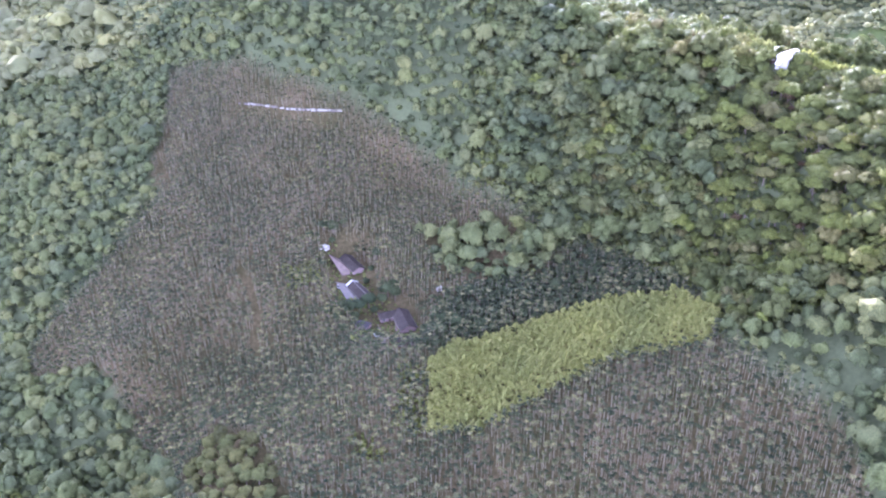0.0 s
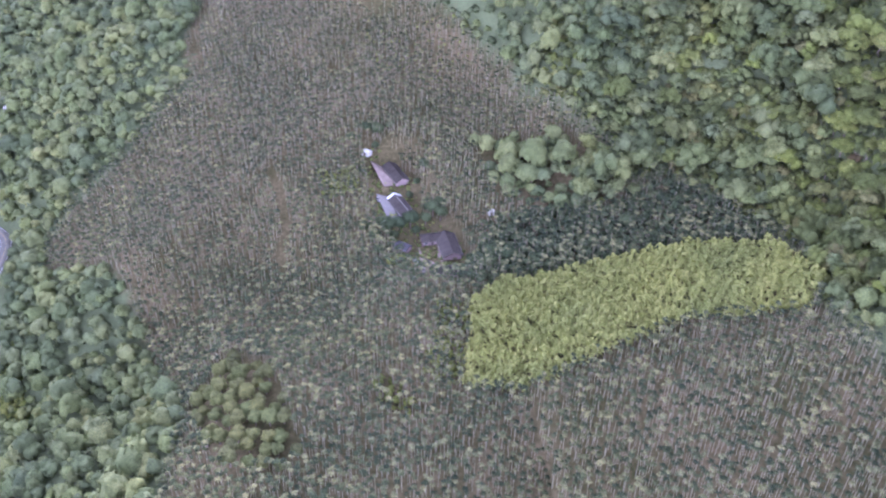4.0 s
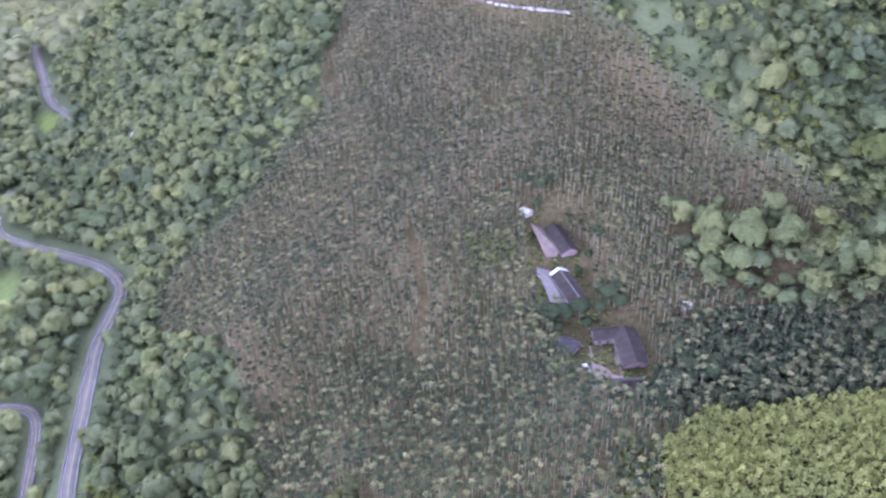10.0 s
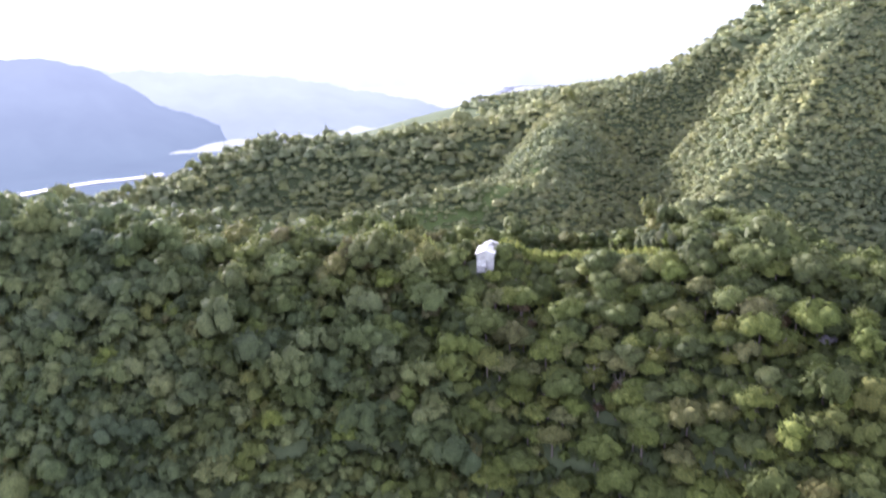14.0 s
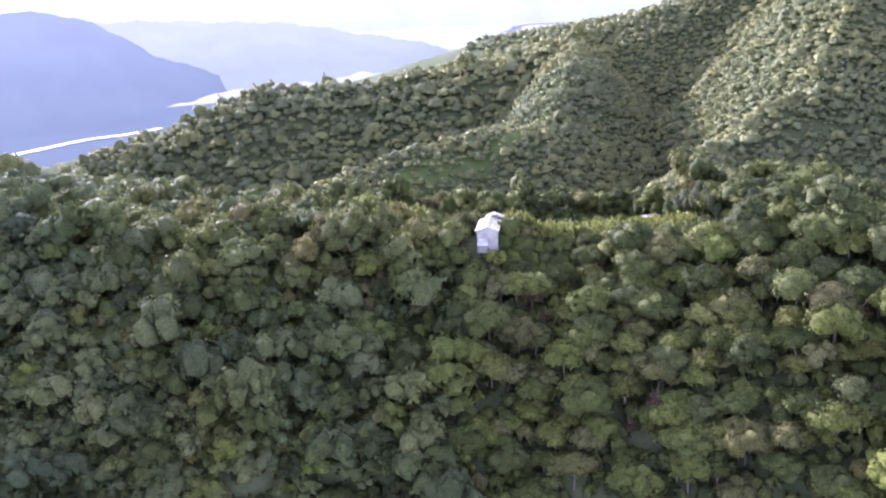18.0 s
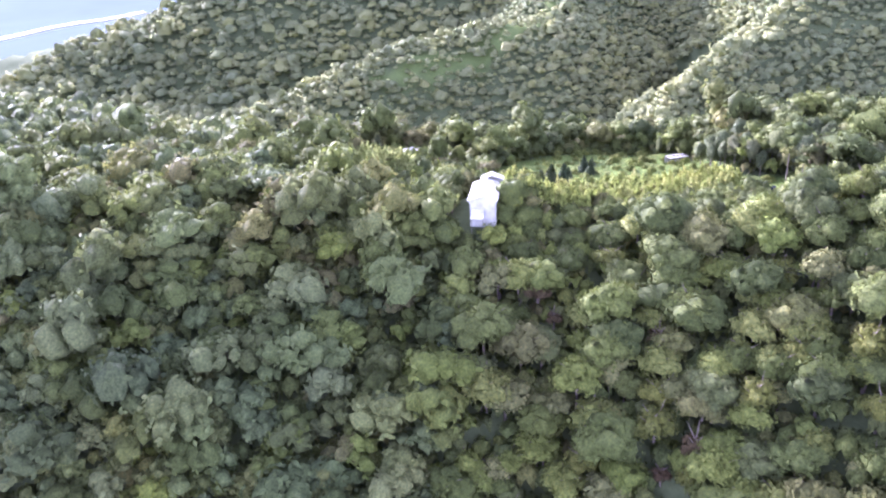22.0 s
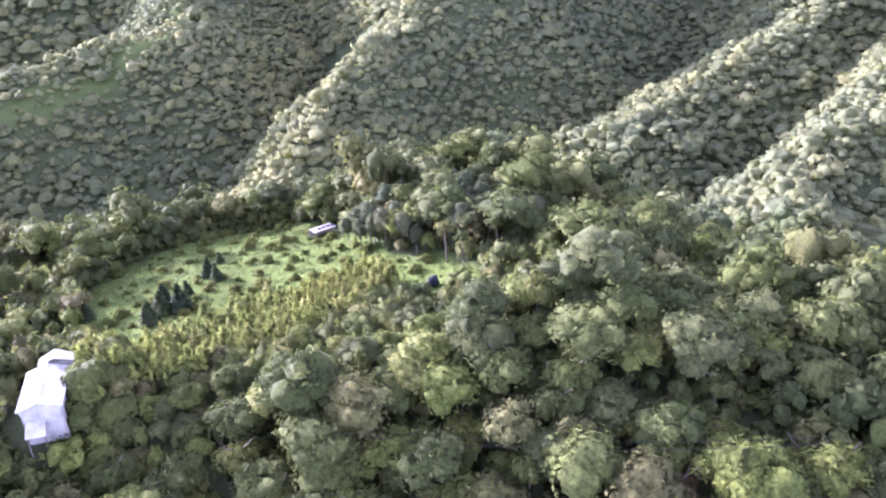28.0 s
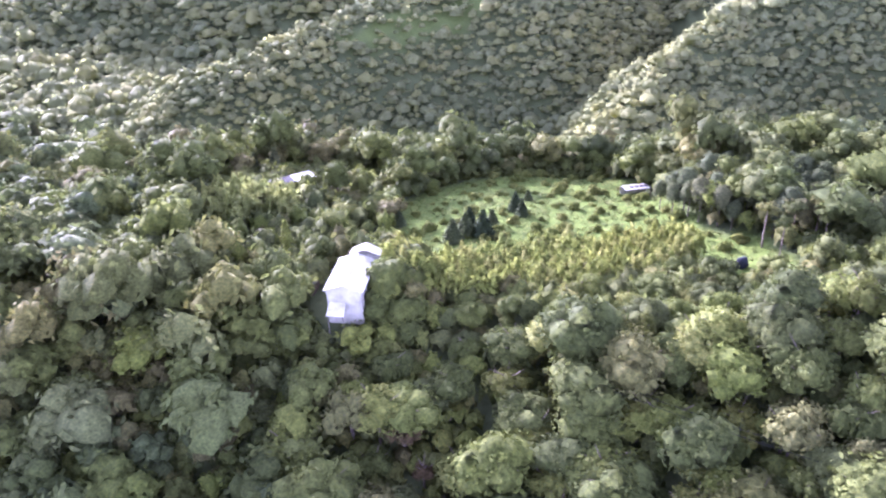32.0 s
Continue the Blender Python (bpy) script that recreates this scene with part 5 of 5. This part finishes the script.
poplar = plant_kind("column_tree", "narrow bright green column-shaped tree", "tree", "garden trees", tree_mesh("crown", cone_shape(225, 420, 0.055, 0.24), [YELLOW_GREEN], 9.0), 5, 0.18)
place(poplar, [(186, 498), (184, 493, 0.8), (189, 495, 0.6)], (0.9, 1.1))
cypress = plant_kind("narrow_evergreen", "tall grey-green evergreen with a narrow lumpy crown beside the field", "tree", "evergreen stand", crown_of(227, 3.1, 7, CYPRESS, 2.6, 460, 0.1, 0.85, 1.55), 6, 0.16)
cx, cy = scatter(266, 306, 424, 476, 4.2, 0.35)
stand2 = [(270, 470), (284, 474), (300, 462), (306, 436), (294, 424), (278, 436), (274, 452)]
ck = inside(cx, cy, stand2)
place(cypress, list(zip(cx[ck], cy[ck])), (0.75, 1.25))
fir = plant_kind("young_conifer", "dark green cone-shaped young conifer in the grass", "tree", "young conifers", tree_mesh("crown", cone_shape(229, 380, 0.085, 0.42), [FARM_GREEN], 6.5), 3, 0.12)
place(fir, [(221, 484), (226, 486), (230, 490, 0.8), (229, 483, 0.9), (236, 489, 0.7), (247, 494, 0.8), (246, 490, 0.6), (217, 502, 0.7), (256, 500, 0.5)])
shrub = plant_kind("round_shrub", "round light green shrub on the open grass", "shrub", "shrubs of the field", crown_of(231, 1.5, 4, LIGHT_GREEN, -0.2, 200, 0.16), 1.0, 0.08)
sx, sy = scatter(205, 300, 440, 535, 6.5, 0.5)
sk = inside(sx, sy, CLEARING)
place(shrub, list(zip(sx[sk], sy[sk]))[:150], (0.5, 1.5), 0.3)
hedge = plant_kind("hedge_bush", "clipped round bush along the far edge of the field", "shrub", "bushes along the field", crown_of(233, 1.9, 4, DEEP_GREEN, -0.2, 220, 0.15), 1.2, 0.1)
place(hedge, [(226 + 3.1 * i, 522 + 9 * math.sin(i / 6.0) - 0.35 * max(0, i - 10) ** 1.25) for i in range(24)], (0.8, 1.3), 0.2)
bare_tree = plant_kind("tall_bare_tree", "tall tree with a bare pale trunk and a thin crown", "tree", "bare-stemmed trees", crown_of(235, 2.2, 5, FOREST, 8.0, 220, 0.13), 9.5, 0.2)
place(bare_tree, [(272, 438), (276, 434), (280, 431), (270, 432, 0.9), (284, 428), (277, 427, 0.9)])
dead = plant_kind("dead_tree", "dead tree with bare grey branches", "tree", "withered trees", crown_of(237, 3.2, 7, GREY_TWIGS, 3.5, 190, 0.11), 6, 0.2)
place(dead, [(226, 350), (205, 388, 0.6), (150, 428, 0.8)])
tufts("crest_bamboo", CREST_BAMBOO, 1.4, 1.9, 3.8, YELLOW_GREEN, "yellow-green bamboo thicket along the crest", "bamboo", 0, [plume_shape(20 + i) for i in range(5)], 3.2)
tufts("garden_bamboo", [(174, 524), (184, 530), (198, 524), (196, 514), (180, 512)], 1.6, 2.0, 4.0, BAMBOO, "tall pale bamboo clump behind the garden", "bamboo", 0, [plume_shape(30 + i) for i in range(5)], 5.0)
tufts("palm_scrub", [(-14, 362), (-12, 380), (2, 404), (20, 406), (50, 404), (76, 414), (98, 396), (116, 370), (84, 372), (42, 370), (5, 361)], 2.7, 1.7, 2.6, FARM_GREEN, "dense dark scrub under the palms beside the bamboo", "bushes", 350)
GRASS = leafy("field_grass", [(0.0, (0.1, 0.14, 0.03)), (0.5, (0.135, 0.178, 0.038)), (1.0, (0.185, 0.205, 0.055))])
tufts("field_grass", CLEARING, 1.3, 0.9, 0.5, GRASS, "rough tall green grass of the field", "grass", 300, [blade_shape(300 + i) for i in range(5)])
tufts("house_shrubs", [(167, 456), (174, 446), (184, 448), (190, 454), (184, 456), (177, 452), (174, 456), (176, 462), (170, 464)], 1.9, 1.5, 2.2, FOREST, "leafy shrubs round the white-roofed house", "bushes", 360)
tufts("farm_weeds", FARM_YARD, 3.0, 0.9, 0.6, GRASS, "weeds round the farm yards", "grass", 310)
tufts("verge_bushes", VERGE, 2.2, 1.4, 1.6, LIGHT_GREEN, "light green scrub on the bank above the road", "bushes", 320)

# ---- single palms beside the farmhouses, scrub and small things ----
def areca_palm(seed):
    p = tagged(new("areca_palm"), "slender areca palm with a dark feathery crown by the farm", "palm", "palms beside the farmhouses")
    v, f, n, m = palm_shape(seed, 8)
    part("crown", tree_mesh("crown", (v * 0.85 + (0, 0, 8.0), f, n, m), [PALM], 1.0), p)
    part("trunk", tree_mesh("trunk", (*stem([(0, 0, -0.5), (0.06, 0, 4.0), (0, 0.04, 8.1)], [0.12, 0.09, 0.07], 5), np.zeros(20, int)), [PALM_BARK], 1.0), p, "thin pale grey ringed trunk")
    return p


PALM_KINDS = [areca_palm(80 + i) for i in range(4)]
for i, (x, y, tall) in enumerate(FARM_PALMS):
    m = pose(x, y, float(height(x, y)), 0, 0, rng.uniform(0, 360))
    p = PALM_KINDS[i] if i < 4 else copy_thing(PALM_KINDS[i % 4], m)
    p.matrix_basis = m
    p.scale = (rng.uniform(0.85, 1.15),) * 2 + (tall / 8.0,)
for i, poly in enumerate(GREEN_PATCHES):
    tufts("scrub", poly, 4.5 if i == 1 else 2.6, 0.8 if i == 1 else 1.2, 1.0 if i == 1 else 1.8, LIGHT_GREEN, "light green scrub between the palms", "bushes", 330 + 10 * i)
gx2, gy2 = scatter(172, 240, 476, 566, 4.6, 0.5)
gk = inside(gx2, gy2, GARDEN) & (np.hypot(gx2 - 199, gy2 - 537) > 13) & (np.hypot(gx2 - 185, gy2 - 498) > 5)
garden_bush = plant_kind("garden_bush", "leafy green bush in the overgrown garden", "shrub", "garden bushes", crown_of(241, 2.2, 5, FOREST, -0.3, 260, 0.13), 1.5, 0.1)
place(garden_bush, list(zip(gx2[gk], gy2[gk]))[:140], (0.55, 1.25), 0.2)
crest_conifer = plant_kind("crest_conifer", "upright dark conifer in the row along the crest", "tree", "conifer row on the crest", tree_mesh("crown", cone_shape(243, 380, 0.07, 0.24), [CYPRESS], 9.0), 6, 0.16)
row = [(144, 634), (162, 630), (178, 614), (191, 601), (198, 586), (210, 562)]
crest_spots = []
for a, b in zip(row, row[1:]):
    for k in range(6):
        s = (k + 0.5) / 6
        crest_spots.append((a[0] + (b[0] - a[0]) * s + rng.uniform(-1.5, 1.5), a[1] + (b[1] - a[1]) * s + rng.uniform(-2, 2)))
place(crest_conifer, crest_spots + [(164, 569), (168, 565), (172, 561), (177, 557), (181, 553)], (0.8, 1.25))


# ---- power line over the near shoulder, small roofs below the road ----
def power_line():
    pole = tagged(new("utility_pole"), "thin grey utility pole between the trees on the slope", "pole")
    z = ground_at(198.5, 416)
    pole.matrix_basis = pose(198.5, 416, z)
    part("shaft", tree_mesh("shaft", (*stem([(0, 0, -1), (0, 0, 6), (0, 0, 12.5)], [0.17, 0.14, 0.1], 8), np.zeros(32, int)), [CONCRETE], 1.0), pole)
    bar("crossarm", (0.1, 1.8, 0.12), (0, 0, 12.0), CONCRETE, pole)
    for y in (-0.8, 0.8):
        bar("insulator", (0.12, 0.12, 0.25), (0, y, 12.2), WHITE_PAINT, pole, "pale insulator")
    for k, (ox, oy) in enumerate(((0.7, 0.3), (-0.7, -0.3))):
        p = []
        for s in np.linspace(0, 1, 14):
            x, y = 198.5 + 34 * s + ox, 416 - 70 * s + oy
            p.append((x, y, z + 12.2 + s * 2.0 - 9 * s * (1 - s)))
        cu = bpy.data.curves.new("power_cable", "CURVE")
        cu.dimensions, cu.bevel_depth, cu.bevel_resolution = "3D", 0.035, 1
        sp = cu.splines.new("POLY")
        sp.points.add(len(p) - 1)
        for q, c in zip(sp.points, p):
            q.co = (*c, 1)
        cu.materials.append(RUBBER)
        tagged(new("power_cable", cu), "slack dark power cable running from the pole", "cable", "power cables")


power_line()
gabled("roadside_hut", "small white-roofed hut in the trees below the road", (-283, 309, ground_at(-283, 309) + 2.5), 20, 4.2, 3.4, 2.4, 0.5, WHITE_SHEET, PLASTER, 0.3, 1)
gabled("roadside_hut", "little hut with a pale roof below the lower road", (-290, 286, ground_at(-290, 286) + 1.5), -30, 7, 5, 2.8, 0.8, WHITE_SHEET, PLASTER, 0.3, 2)
